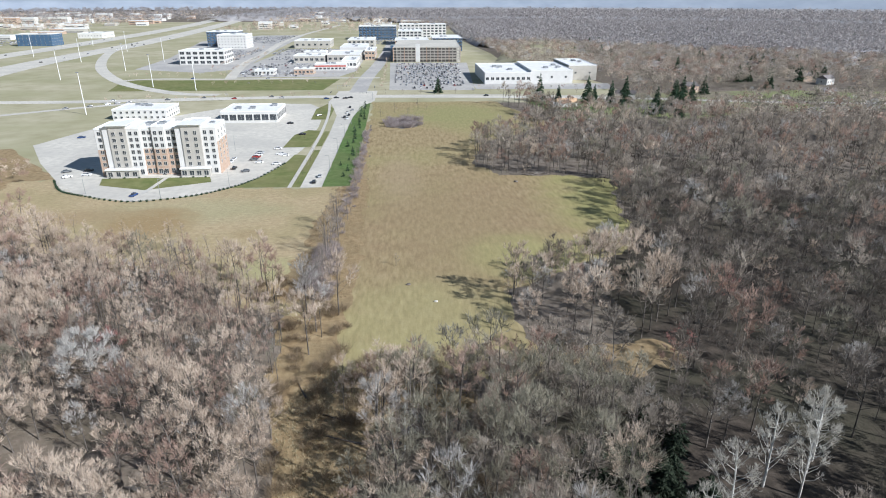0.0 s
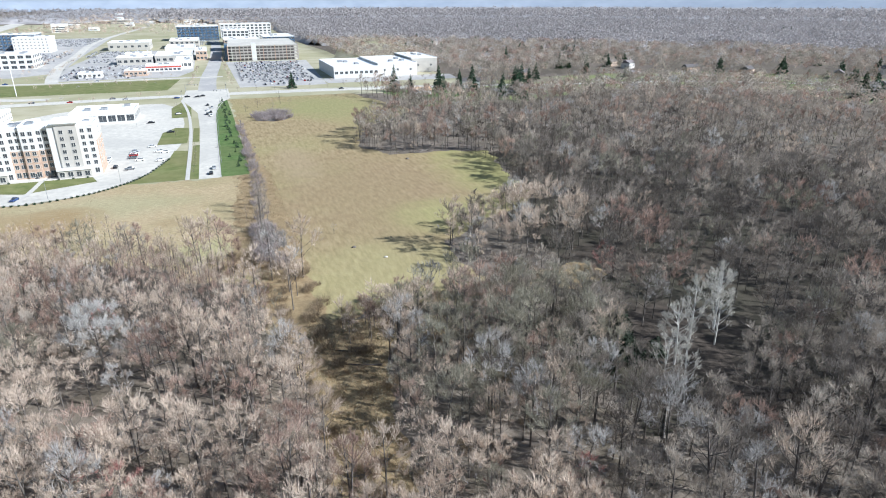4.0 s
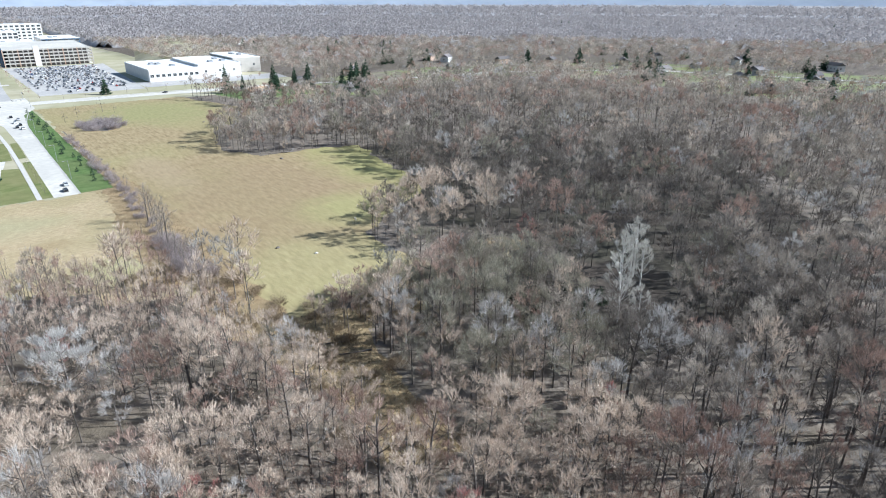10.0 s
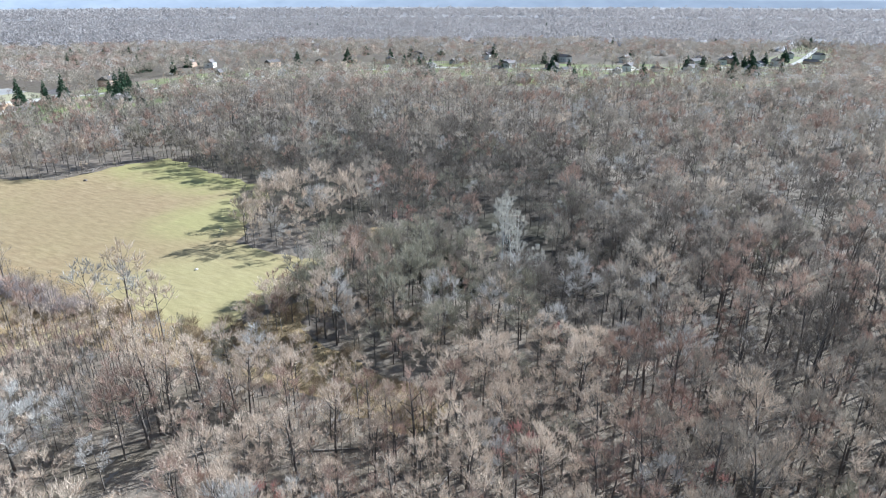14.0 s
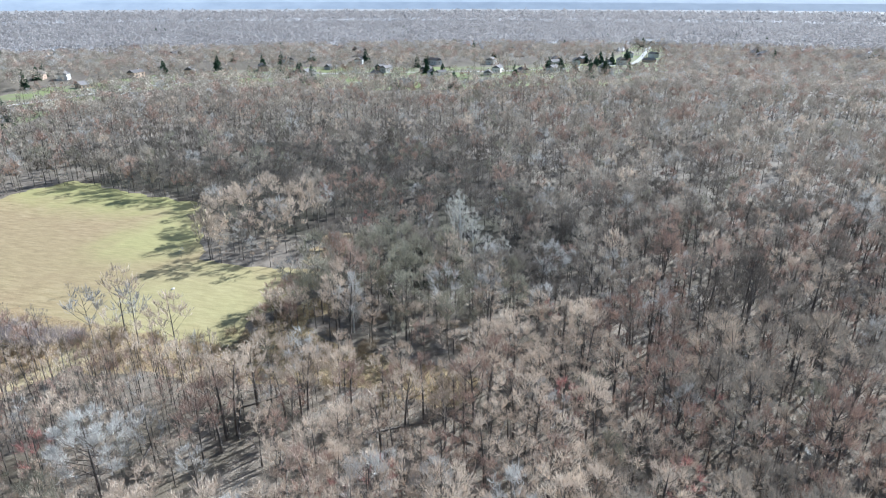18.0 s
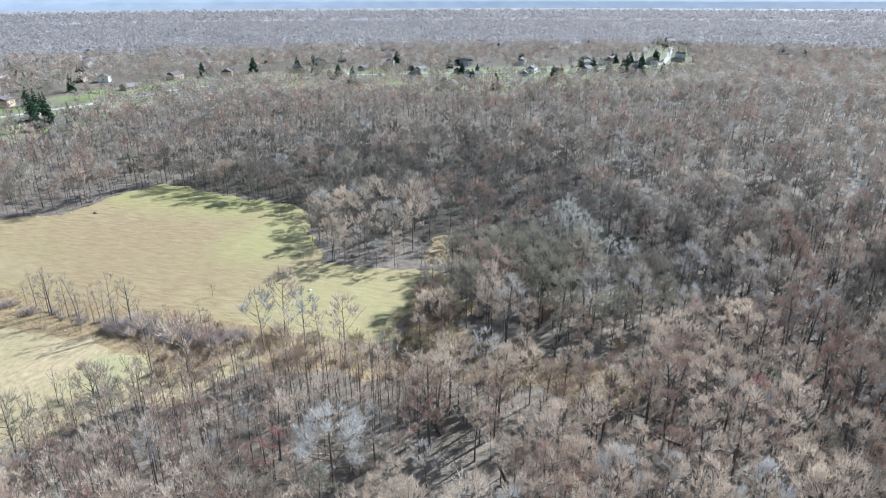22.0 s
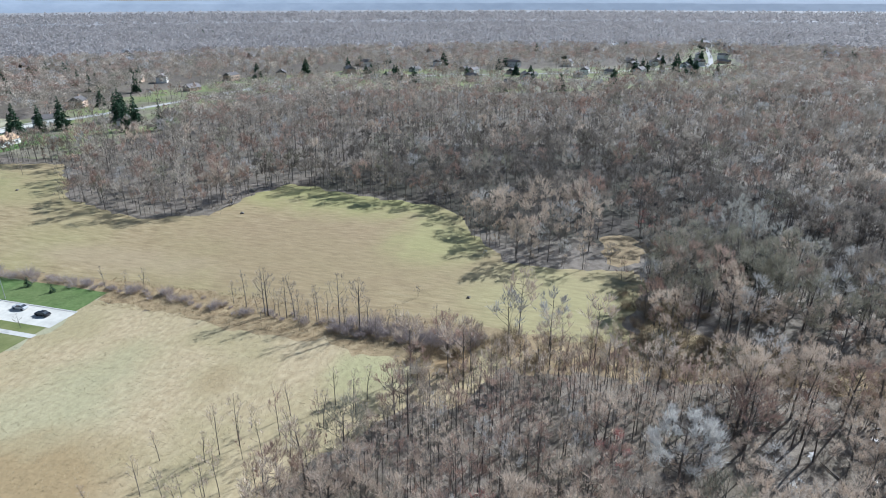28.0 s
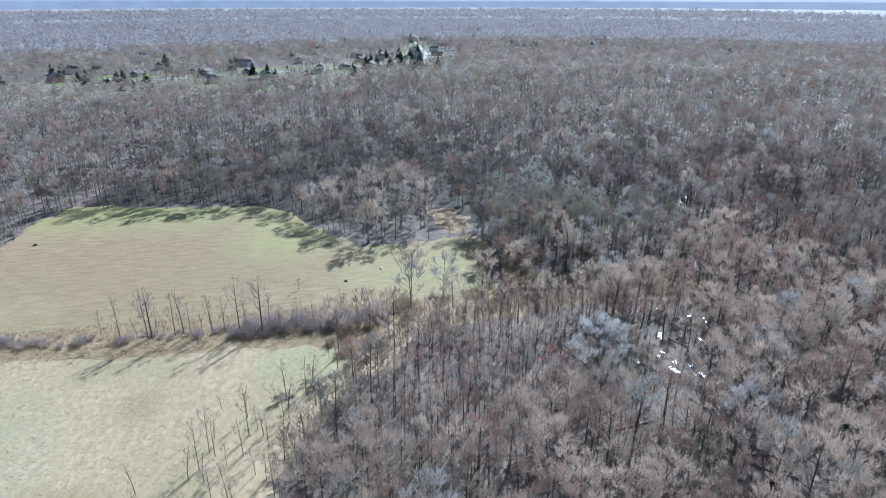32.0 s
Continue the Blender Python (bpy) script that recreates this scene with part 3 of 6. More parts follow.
def tree_rows(p, kinds, seed, red=0.14, tan=0.2, small=0.6, tall=1.2):
    rng = np.random.default_rng(seed)
    n = len(p)
    u = rng.random(n)
    patch = np.array([noise.noise((x * 0.02, y * 0.02, 3.3)) for x, y in p]) if n < 30000 else np.zeros(n)
    tan = tan + np.where((p[:, 0] < 8) & (p[:, 1] > 30), 0.62, np.where(p[:, 0] > 30, -0.12, 0.0))
    tint = np.where(u < red + 0.4 * np.clip(patch, 0, 1), 1, np.where(u < red + tan + 0.3 * np.clip(-patch, 0, 1), 2, 0))
    # part of the trees in the darker stretches get the shade-coloured twigs
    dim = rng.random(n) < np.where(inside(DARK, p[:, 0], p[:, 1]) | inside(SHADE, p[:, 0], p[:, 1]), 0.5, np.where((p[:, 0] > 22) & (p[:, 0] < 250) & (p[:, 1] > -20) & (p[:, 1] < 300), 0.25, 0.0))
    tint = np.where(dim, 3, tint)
    # the copse is tan, olive-twigged trees stand along its foot, and pale ash trees here and there
    copse = inside(COPSE, p[:, 0], p[:, 1]) & (rng.random(n) < 0.8)
    tint = np.where(copse, 2, tint)
    olive = rng.random(n) < np.where(inside(OLIVE_WOOD, p[:, 0], p[:, 1]), 0.45, 0.03)
    tint = np.where(olive & ~copse, 4, np.where(rng.random(n) < 0.06, 5, tint))
    return np.column_stack([p, rng.uniform(0, 6.283, n), rng.uniform(small, tall, n) * (1 + 0.12 * patch), rng.integers(0, kinds, n), tint])


COPSE = [(28, 168), (27, 140), (36, 134), (66, 140), (78, 170), (74, 196), (56, 190)]
OLIVE_WOOD = [(-12, 66), (10, 52), (44, 80), (50, 110), (30, 122), (-4, 122), (-16, 98)]
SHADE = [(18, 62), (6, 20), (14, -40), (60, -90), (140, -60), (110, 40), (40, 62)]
HEDGE = [(-37, 165), (-16, 158), (-16, 420), (-37, 420)]
POLE_WOOD = [(-92, 172), (-70, 170), (-46, 160), (-32, 140), (-30, 112), (-46, 104), (-58, 112), (-64, 132), (-84, 134), (-98, 152)]
HOLES = [HEDGE, POLE_WOOD, HAMLET, YARDS, [(-74, 91), (-62, 89), (-56, 95), (-62, 101), (-74, 103)], [(-81, 112), (-71, 108), (-60, 114), (-59, 128), (-70, 132), (-80, 126)], [(36, 62), (50, 56), (66, 70), (82, 82), (82, 95), (66, 96), (48, 92), (38, 80)]]
GLADE = [(-92, 108), (-72, 86), (-48, 84), (-44, 96), (-54, 108), (-72, 112), (-86, 118)]
SAPLINGS = [(-30, 146), (-50, 160), (-66, 176), (-80, 184), (-100, 188), (-130, 205), (-160, 240), (-120, 223), (-92, 209), (-78, 207), (-66, 200), (-56, 184), (-46, 185), (-30, 170)]
TWIGS = [M_BARK, M_TWIG, M_TWIG_RED, M_TWIG_TAN, M_TWIG_SHADED, M_TWIG_OLIVE, M_TWIG_ASH]
NEAR = [bare_tree(10 + i, 17 + i % 3, 4.6 + 0.4 * (i % 4), 16, 1800, 0.058, 0.24 + 0.03 * (i % 4), stout=0.9, base=0.28 + 0.03 * (i % 3), reach=0.34) for i in range(5)]
NEAR += [bare_tree(20 + i, 18.5 + i, 4.4 + 0.4 * i, 14, 1550, 0.056, 0.32, 6, 0.05, 1.2, 0.36, 0.34) for i in range(3)]
NEAR += [bare_tree(30 + i, 17 + i, 2.6 + 0.4 * i, 9, 560, 0.055, 0.26, 5, 0.05, 0.62, 0.26, 0.42) for i in range(2)]
GROVE = [(-58, 108), (-44, 60), (-34, 10), (-48, -30), (40, -90), (120, -60), (80, 20), (25, 40), (0, 30), (-25, 60), (-42, 112)]
MID = [bare_tree(40 + i, 17 + i % 3, 4.7 + 0.4 * (i % 3), 10, 820, 0.108, 0.3, 3, stout=0.9, base=0.38, reach=0.42) for i in range(6)]
FAR = [bare_tree(60 + i, 16.5 + i % 3, 5.2, 6, 280, 0.24, 0.34, 3, stout=1.0, base=0.36, reach=0.48) for i in range(6)]
NONE = np.zeros((0, 3)), np.zeros((0, 3), int)
CLUMP = [(NONE, treetop(80 + i, 16 + i % 3, 5.5, 110, 0.92)) for i in range(5)]


def sapling_size(rows):
    """Trees at the meadow's edge are young and slight."""
    young = inside(SAPLINGS, rows[:, 0], rows[:, 1])
    rows[young, 3] *= 0.66
    stout = inside(GROVE, rows[:, 0], rows[:, 1]) & ~young
    rows[:, 4] = np.where(young, 8 + rows[:, 4] % 2, np.where(stout, 5 + rows[:, 4] % 3, rows[:, 4] % 6))
    rows[:, 5] = np.where(stout & (np.sin(7.3 * rows[:, 0] + 3.1 * rows[:, 1]) > 0.8), 1, rows[:, 5])
    return rows


near = sapling_size(tree_rows(forest_points((-200, -100, 200, 330), 5.6, 1, 0, 118), 8, 2))
# the trees by the flight path stand singly, the rest as one wood
order = np.argsort(path_distance(near[:, :2]))
single, near = near[order[:300]], near[order[300:]]


def tree_thing(name, template, mats, label, category, group=""):
    """A tree with its trunk and crown, standing at the origin."""
    bark, twig = template
    ob = new(name)
    put("trunk", mesh_from("trunk", *bark, [mats[0]]), ob)
    put("crown", mesh_from("crown", *twig, [mats[1]]), ob)
    return tagged(ob, label, category, group)


def place_copies(ob, rows, z=-0.1):
    """The thing itself at the first row of x, y, turn, size, and copies at the others."""
    for x, y, turn, size in rows[1:]:
        c = copy_thing(ob, pose(x, y, z, 0, 0, math.degrees(turn)))
        c.scale = (size,) * 3
    x, y, turn, size = rows[0]
    ob.matrix_basis = pose(x, y, z, 0, 0, math.degrees(turn))
    ob.scale = (size,) * 3


WOOD_LABELS = ("leafless grey woodland tree with a domed crown", "leafless tree with reddish budding twigs in the wood", "leafless tan-twigged tree in the wood", "leafless tree in the wood, twigs coloured darker as shade", "leafless tree with olive-grey twigs in the wood", "leafless tree with pale ash-grey twigs in the wood")
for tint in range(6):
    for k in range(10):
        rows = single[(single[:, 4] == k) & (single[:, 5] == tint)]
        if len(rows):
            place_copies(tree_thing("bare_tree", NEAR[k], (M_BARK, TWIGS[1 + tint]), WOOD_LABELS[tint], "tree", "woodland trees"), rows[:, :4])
# bushy growth along the wood's edges
rim = np.array([q for q in ragged(FIELD, 2.6, 2.5, 21) if q[0] > 8 and q[1] < 470])
rim = rim[::2] + np.random.default_rng(5).normal(size=rim[::2].shape) * 2.5
rim = rim[~inside(TOWN, rim[:, 0], rim[:, 1]) & ((rim[:, 0] > 20) | (rim[:, 1] < 130))]
UNDER = [bare_tree(90 + i, 9, 3.6, 5, 240, 0.1, 0.12, 3, stout=0.8) for i in range(3)]
joined("wood_edge_growth", UNDER, tree_rows(rim, 3, 31, small=0.35, tall=0.85), TWIGS, "bushy grey growth along the wood's edge", "shrubs")
deep = np.array(ragged(FIELD, 4.2, 2.0, 25))
deep = deep[(deep[:, 0] > 24) & (deep[:, 1] < 470)]
away = deep - np.array((15, 230))
deep = deep + away / np.hypot(away[:, 0], away[:, 1])[:, None] * 4.5
deep = deep[~inside(FIELD, deep[:, 0], deep[:, 1]) & ~inside(TOWN, deep[:, 0], deep[:, 1])]
joined("wood_edge_trees", MID, tree_rows(deep, 6, 33, small=0.6, tall=1.0), TWIGS, "leafless trees standing along the field's edge")
WEST_WOOD = [(-125, 140), (-112, 80), (-70, 0), (-30, -30), (10, 0), (4, 50), (-30, 84), (-36, 150), (-50, 165), (-66, 180), (-95, 190), (-120, 175)]
low_ = scatter((-130, -40, 20, 200), 3.5, 47)
low_ = low_[inside(WEST_WOOD, low_[:, 0], low_[:, 1]) & ~inside(CLEARING, low_[:, 0], low_[:, 1]) & ~inside(POLE_WOOD, low_[:, 0], low_[:, 1]) & ~inside(GLADE, low_[:, 0], low_[:, 1])]
joined("understorey", UNDER, tree_rows(low_, 3, 37, red=0.08, tan=0.6, small=0.45, tall=1.05), TWIGS, "low bushy leafless growth under the western wood", "shrubs")
poles = scatter((-100, 100, -25, 180), 3.3, 49)
poles = poles[inside(POLE_WOOD, poles[:, 0], poles[:, 1]) & ~inside(MEADOW, poles[:, 0], poles[:, 1])]
joined("pole_wood", NEAR[8:10], tree_rows(poles, 2, 39, red=0.25, small=0.6, tall=1.02), TWIGS, "dense thin leafless poles beside the meadow")
foot_row = np.array([(x + 1.5 * math.sin(3.1 * x), 116 + 4.5 * math.sin(1.7 * x)) for x in np.arange(-16, 44, 1.5)])
joined("field_foot_trees", MID, tree_rows(foot_row, 6, 35, tan=0.6, small=0.4, tall=0.75), TWIGS, "thin young leafless trees along the field's foot")
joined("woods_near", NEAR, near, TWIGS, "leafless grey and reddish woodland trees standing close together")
p = forest_points((-200, -260, 420, 480), 8.0, 2, 118, 300)
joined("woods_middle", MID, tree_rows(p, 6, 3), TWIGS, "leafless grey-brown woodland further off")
p = forest_points((-200, -450, 640, 640), 8.8, 3, 300, 460)
joined("woods_beyond", FAR, tree_rows(p, 6, 4), TWIGS, "leafless woodland beyond the fields")
# the same wood goes on behind and below the flight
p = scatter((-330, -230, 130, 330), 7.8, 14)
d = path_distance(p)
keep = (d < 170) & ~inside(SEEN, p[:, 0], p[:, 1]) & ~inside([(-520, 200), (-186, 262), (-172, 302), (-240, 340), (-520, 340)], p[:, 0], p[:, 1])
for poly in OPEN + [MEADOW_GRASS]:
    keep &= ~inside(poly, p[:, 0], p[:, 1])
joined("woods_behind", CLUMP, tree_rows(p[keep], 5, 15), TWIGS, "leafless woodland behind the flight")


# ---- the far country ----
spots = [(523, 297), (475, 247), (540, 392), (578, 239), (589, 311), (600, 389), (631, 152), (551, 242), (625, 182), (641, 118), (656, 58), (748, 99), (751, 58), (720, 126), (593, 187), (607, 266), (768, 40), (559, -456), (535, 399), (281, 1103), (349, 1165), (493, 1519),
         (343, 1262), (534, 1372), (653, 1440), (420, 1150), (700, 900), (640, 760), (800, 640), (900, 520), (950, 300), (1000, 160), (880, 30), (860, 420), (560, 460), (500, 520), (460, 560), (420, 620), (640, 470), (670, 380), (690, 280), (720, 210), (790, 130), (260, 576), (375, 549), (185, 530), (620, 330)]
hs = random.Random(88)
spots += [(hs.uniform(250, 700), hs.uniform(620, 1700)) for _ in range(34)] + [(hs.uniform(650, 1300), hs.uniform(-500, 620)) for _ in range(34)]
HOMES = np.array(spots)
def canopy(name, lo, hi, res, dome, height, label, seed):
    """A wood seen from afar: one uneven sheet of rounded treetops that comes down to the ground at its edges."""
    x = np.arange(-700 if lo > 900 else -220, min(4350, hi), res)
    y = np.arange(-min(4350, hi), min(4350, hi + 260), res)
    g = np.random.default_rng(seed)
    gx, gy = np.meshgrid(x, y)
    px, py = gx + g.uniform(-0.3, 0.3, gx.shape) * res, gy + g.uniform(-0.3, 0.3, gx.shape) * res
    pts = np.stack([px.ravel(), py.ravel()], 1)
    d = path_distance(pts) if lo < 1500 else np.hypot(pts[:, 0] + 80, pts[:, 1] - 60)
    keep = (d > lo) & (d < hi) & (pts[:, 1] > -1.25 * pts[:, 0] - 60) & ~((pts[:, 0] < -300) & (pts[:, 1] < 2400))
    for poly in OPEN + [HAMLET, YARDS]:
        keep &= ~inside(poly, pts[:, 0], pts[:, 1])
    for hx, hy in HOMES:
        # each house stands in a gap cut towards the camera's side so it shows
        away = math.hypot(hx, hy - 60)
        ux, uy = hx / away, (hy - 60) / away
        along = (pts[:, 0] - hx) * ux + (pts[:, 1] - hy) * uy
        across = -(pts[:, 0] - hx) * uy + (pts[:, 1] - hy) * ux
        keep &= ~((along > -30) & (along < 10) & (np.abs(across) < 10))
    # each treetop is a dome about its own uneven centre
    ci, cj = np.floor(pts[:, 0] / dome), np.floor(pts[:, 1] / dome)
    best = np.full(len(pts), 9.0)
    tall = np.zeros(len(pts))
    for di in (-1, 0, 1):
        for dj in (-1, 0, 1):
            a, b = ci + di, cj + dj
            r1 = np.modf(np.abs(np.sin(a * 12.9898 + b * 78.233) * 43758.5453))[0]
            r2 = np.modf(np.abs(np.sin(a * 39.346 + b * 11.135) * 24634.6345))[0]
            e = np.hypot(pts[:, 0] - (a + r1) * dome, pts[:, 1] - (b + r2) * dome) / dome
            near_ = e < best
            best = np.where(near_, e, best)
            tall = np.where(near_, 0.6 + 0.55 * r2, tall)
    z = height * (0.75 + 0.25 * tall * np.sqrt(np.clip(1 - (best / 0.95) ** 2, 0, 1))) + g.normal(size=len(pts)) * 0.5
    k2 = keep.reshape(gx.shape)
    rim_ = k2.copy()
    rim_[1:-1, 1:-1] &= k2[:-2, 1:-1] & k2[2:, 1:-1] & k2[1:-1, :-2] & k2[1:-1, 2:]
    z = np.where(rim_.ravel(), z, 0.0)
    index = np.arange(gx.size).reshape(gx.shape)
    cell = k2[:-1, :-1] & k2[1:, :-1] & k2[:-1, 1:] & k2[1:, 1:]
    a, b, c, e = index[:-1, :-1][cell], index[:-1, 1:][cell], index[1:, 1:][cell], index[1:, :-1][cell]
    tris = np.concatenate([np.stack([a, b, c], 1), np.stack([a, c, e], 1)])
    used, inv = np.unique(tris, return_inverse=True)
    me = mesh_from(name, np.column_stack([pts, z])[used], inv.reshape(-1, 3), [M_FAR_HAZE])
    me.polygons.foreach_set("use_smooth", np.ones(len(me.polygons), bool))
    tagged(put(name, me), label, "trees", kind="stuff")


def house_gap(p, near_side, half):
    """True for places that would hide a house from the camera's side."""
    out = np.zeros(len(p), bool)
    for hx, hy in HOMES:
        away = math.hypot(hx, hy - 60)
        ux, uy = hx / away, (hy - 60) / away
        along = (p[:, 0] - hx) * ux + (p[:, 1] - hy) * uy
        across = -(p[:, 0] - hx) * uy + (p[:, 1] - hy) * ux
        out |= (along > -near_side) & (along < 10) & (np.abs(across) < half * (0.6 - 0.4 * along / near_side))
    return out


sub = scatter((90, -40, 1160, 590), 9.0, 91)
sub = sub[(inside(HAMLET, sub[:, 0], sub[:, 1]) | inside(YARDS, sub[:, 0], sub[:, 1])) & ~house_gap(sub, 46, 17)]
lawn = np.array([noise.noise((x * 0.017, y * 0.017, 8.8)) for x, y in sub])
sub = sub[lawn < 0.1]
joined("suburb_trees", FAR, tree_rows(sub, 6, 92, small=0.45, tall=0.95), TWIGS, "leafless trees between the suburb's houses")
p = forest_points((-220, -1000, 1300, 1320), 9.6, 4, 445, 1010)
p = p[~house_gap(p, 50, 15)]
joined("woods_distant", CLUMP, tree_rows(p, 5, 5, small=0.75, tall=1.15), TWIGS, "distant leafless woodland")
CROWNS = [(NONE, treetop(180 + i, 16 + i % 3, 9.0, 34, 2.6)) for i in range(5)]
p = forest_points((-220, -2000, 2150, 2150), 15.3, 6, 995, 2080)
p = p[~house_gap(p, 40, 12)]
joined("woods_farther_crowns", CROWNS, tree_rows(p, 5, 7, small=0.7, tall=1.15), [M_BARK] + [M_TWIG_HAZE] * 6, "far leafless treetops of the country woods")
p = forest_points((-220, -3000, 3100, 3100), 33, 8, 2080, 3050)
rows = tree_rows(p, 5, 17, small=1.3, tall=1.9)
joined("woods_horizon_crowns", CROWNS, rows, [M_TWIG_HAZE] * 7, "leafless treetops near the horizon")
canopy("woods_farther", 990, 2080, 10.0, 30.0, 8, "far grey-brown treetops tinted for haze", 72)
canopy("woods_on_horizon", 2060, 4300, 26.0, 60.0, 14, "woods reaching to the horizon, tinted for haze", 73)
# low ridge that closes the view, with haze put into its blue-grey colour
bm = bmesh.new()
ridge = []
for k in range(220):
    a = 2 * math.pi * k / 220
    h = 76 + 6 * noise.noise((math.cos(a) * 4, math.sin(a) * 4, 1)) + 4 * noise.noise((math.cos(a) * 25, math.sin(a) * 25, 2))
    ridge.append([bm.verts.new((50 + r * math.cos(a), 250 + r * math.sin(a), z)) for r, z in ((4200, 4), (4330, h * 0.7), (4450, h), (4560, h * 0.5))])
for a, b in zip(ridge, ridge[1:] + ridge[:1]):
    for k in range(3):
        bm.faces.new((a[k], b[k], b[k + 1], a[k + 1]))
M_RIDGE_HAZE = material("ridge_haze", [(0.27, 0.31, 0.37), (0.35, 0.39, 0.45)], 0.006, 6)
tagged(part("backdrop", bm, M_RIDGE_HAZE), "low wooded ridge on the horizon, tinted blue-grey for haze", "backdrop", kind="structure")

# ---- roads and paving ----
M_SIDEWALK = material("sidewalk_concrete", [(0.5, 0.48, 0.43), (0.6, 0.57, 0.52)], 0.6, 5)
M_LINE = material("road_paint", [(0.7, 0.7, 0.66), (0.8, 0.8, 0.76)], 1.0, 4)
M_KERB = material("kerb_concrete", [(0.45, 0.43, 0.4), (0.56, 0.54, 0.5)], 0.8, 4)


def road(name, line, width, mat, label, z=0.05, soft=True):
    ob = sheet(name, ribbon(smooth_line(line) if soft else line, width), z, mat, label, "road")
    return ob


BOULEVARD = [(-51, 282), (-41, 282), (-41, 400), (-40, 470), (-34, 520), (-28, 540), (-28, 600), (-64, 600), (-66, 540), (-60, 510), (-53, 470), (-51, 400)]
sheet("road_boulevard", BOULEVARD, 0.05, M_CONCRETE, "pale concrete boulevard that ends at the meadow", "road")
road("road_cross", [(-900, 560), (-600, 552), (-340, 548), (-270, 549), (-205, 556), (-135, 562), (-64, 566), (20, 562), (72, 558), (136, 549), (190, 542)], 15, M_CONCRETE, "long concrete road across the shopping area", 0.06)
road("road_slip", [(-150, 556), (-205, 548), (-259, 519), (-304, 485), (-360, 440), (-450, 380), (-600, 330)], 8, M_CONCRETE, "slip road beside the verge", 0.07)
road("road_ramp", [(-170, 582), (-212, 594), (-276, 653), (-333, 735), (-389, 843), (-445, 985), (-478, 1100), (-490, 1250)], 13, M_CONCRETE, "curving motorway ramp", 0.07)
road("road_motorway_near", [(-430, 500), (-480, 780), (-495, 1000), (-500, 1300), (-560, 2000), (-700, 3200)], 46, M_CONCRETE, "grey motorway carriageway", 0.08)
road("road_motorway_far", [(-560, 500), (-590, 780), (-600, 1000), (-605, 1300), (-650, 2000), (-800, 3200)], 46, M_CONCRETE, "grey motorway carriageway", 0.08)
road("road_inner", [(-300, 690), (-268, 703), (-195, 698), (-75, 702), (-30, 700)], 9, M_CONCRETE, "concrete access road", 0.065)
road("road_shops", [(-190, 700), (-200, 760), (-214, 880), (-220, 1021), (-240, 1400), (-203, 2020)], 12, M_CONCRETE, "concrete road past the shops", 0.07)
road("road_main_street", [(-46, 590), (-44, 700), (-36, 860), (-30, 1100), (-30, 1300)], 16, M_ASPHALT, "shopping street between the buildings", 0.055)
road("road_east", [(186, 542.5), (240, 530), (290, 517), (400, 500)], 8, M_ASPHALT, "grey road past the yards", 0.06)
road("road_back", [(398, 500), (520, 420), (580, 320), (640, 180), (740, 60), (800, 22), (1130, -5)], 6.5, M_ASPHALT, "road through the wooded suburb", 0.05)
LOT = [(-171, 301), (-160, 284), (-146, 275), (-122, 265), (-99, 271), (-84, 283), (-74, 300), (-66, 328), (-61, 365), (-61, 430), (-65, 496), (-80, 526), (-117, 530), (-150, 505), (-212, 427), (-224, 380), (-196, 335)]
sheet("parking_hotel", LOT, 0.045, M_CONCRETE, "pale concrete car park round the hotel", "car park")
sheet("parking_shops", [(-17, 604), (64, 600), (80, 860), (-22, 866)], 0.045, M_ASPHALT, "grey asphalt car park before the garage", "car park")
sheet("parking_west", [(-195, 712), (-75, 712), (-60, 770), (-60, 960), (-110, 1100), (-195, 1100), (-205, 800)], 0.045, M_ASPHALT, "asphalt car park round the shops", "car park")
sheet("parking_office", [(-330, 800), (-240, 760), (-200, 800), (-212, 1010), (-230, 1500), (-330, 1500), (-400, 1300), (-340, 950)], 0.045, M_ASPHALT, "asphalt car park round the offices", "car park")
sheet("forecourt", [(66, 606), (200, 600), (204, 640), (66, 645)], 0.045, M_ASPHALT, "asphalt forecourt of the white building", "car park")
for pts in ([(-150, 303), (-98, 303), (-95, 294), (-122, 282), (-146, 291)],):
    sheet("lawn_hotel", pts, 0.09, M_OLIVE, "clipped lawn before the hotel", "lawn")
sheet("lawn_strip", [(-41, 283), (-28, 283), (-28, 340), (-29, 440), (-31, 530), (-38, 510), (-40.5, 460), (-41, 400)], 0.09, M_LAWN, "bright green lawn strip beside the boulevard", "lawn", 0.25, 4, 7)
sheet("lawn_road_side", [(-55, 283), (-51, 283), (-51, 358), (-54.5, 358)], 0.09, M_OLIVE, "green lawn between pavement and road", "lawn")
sheet("lawn_lot_edge", [(-83, 283.5), (-57, 283), (-57, 345), (-64, 348), (-66, 328), (-74, 300)], 0.09, M_OLIVE, "green lawn beside the car park hedge", "lawn")
sheet("lawn_island_a", [(-74, 366), (-58, 366), (-57, 414), (-66, 417), (-73, 402)], 0.09, M_OLIVE, "planted island in the car park", "lawn")
sheet("lawn_island_b", [(-55, 368), (-51.5, 368), (-51.5, 412), (-55, 412)], 0.09, M_OLIVE, "green lawn between pavement and road", "lawn")
sheet("lawn_island_c", [(-70, 455), (-57, 455), (-58, 500), (-66, 525), (-72, 500)], 0.09, M_OLIVE, "planted island in the car park", "lawn")
sheet("dark_verge", [(-280, 610), (-80, 608), (-72, 690), (-190, 688), (-262, 690), (-300, 700)], 0.03, M_OLIVE, "green verge inside the ramp", "grass")
road("sidewalk_boulevard", [(-56, 282), (-56, 360), (-57, 420), (-60, 480), (-66, 540)], 1.9, M_SIDEWALK, "concrete sidewalk along the boulevard", 0.12)
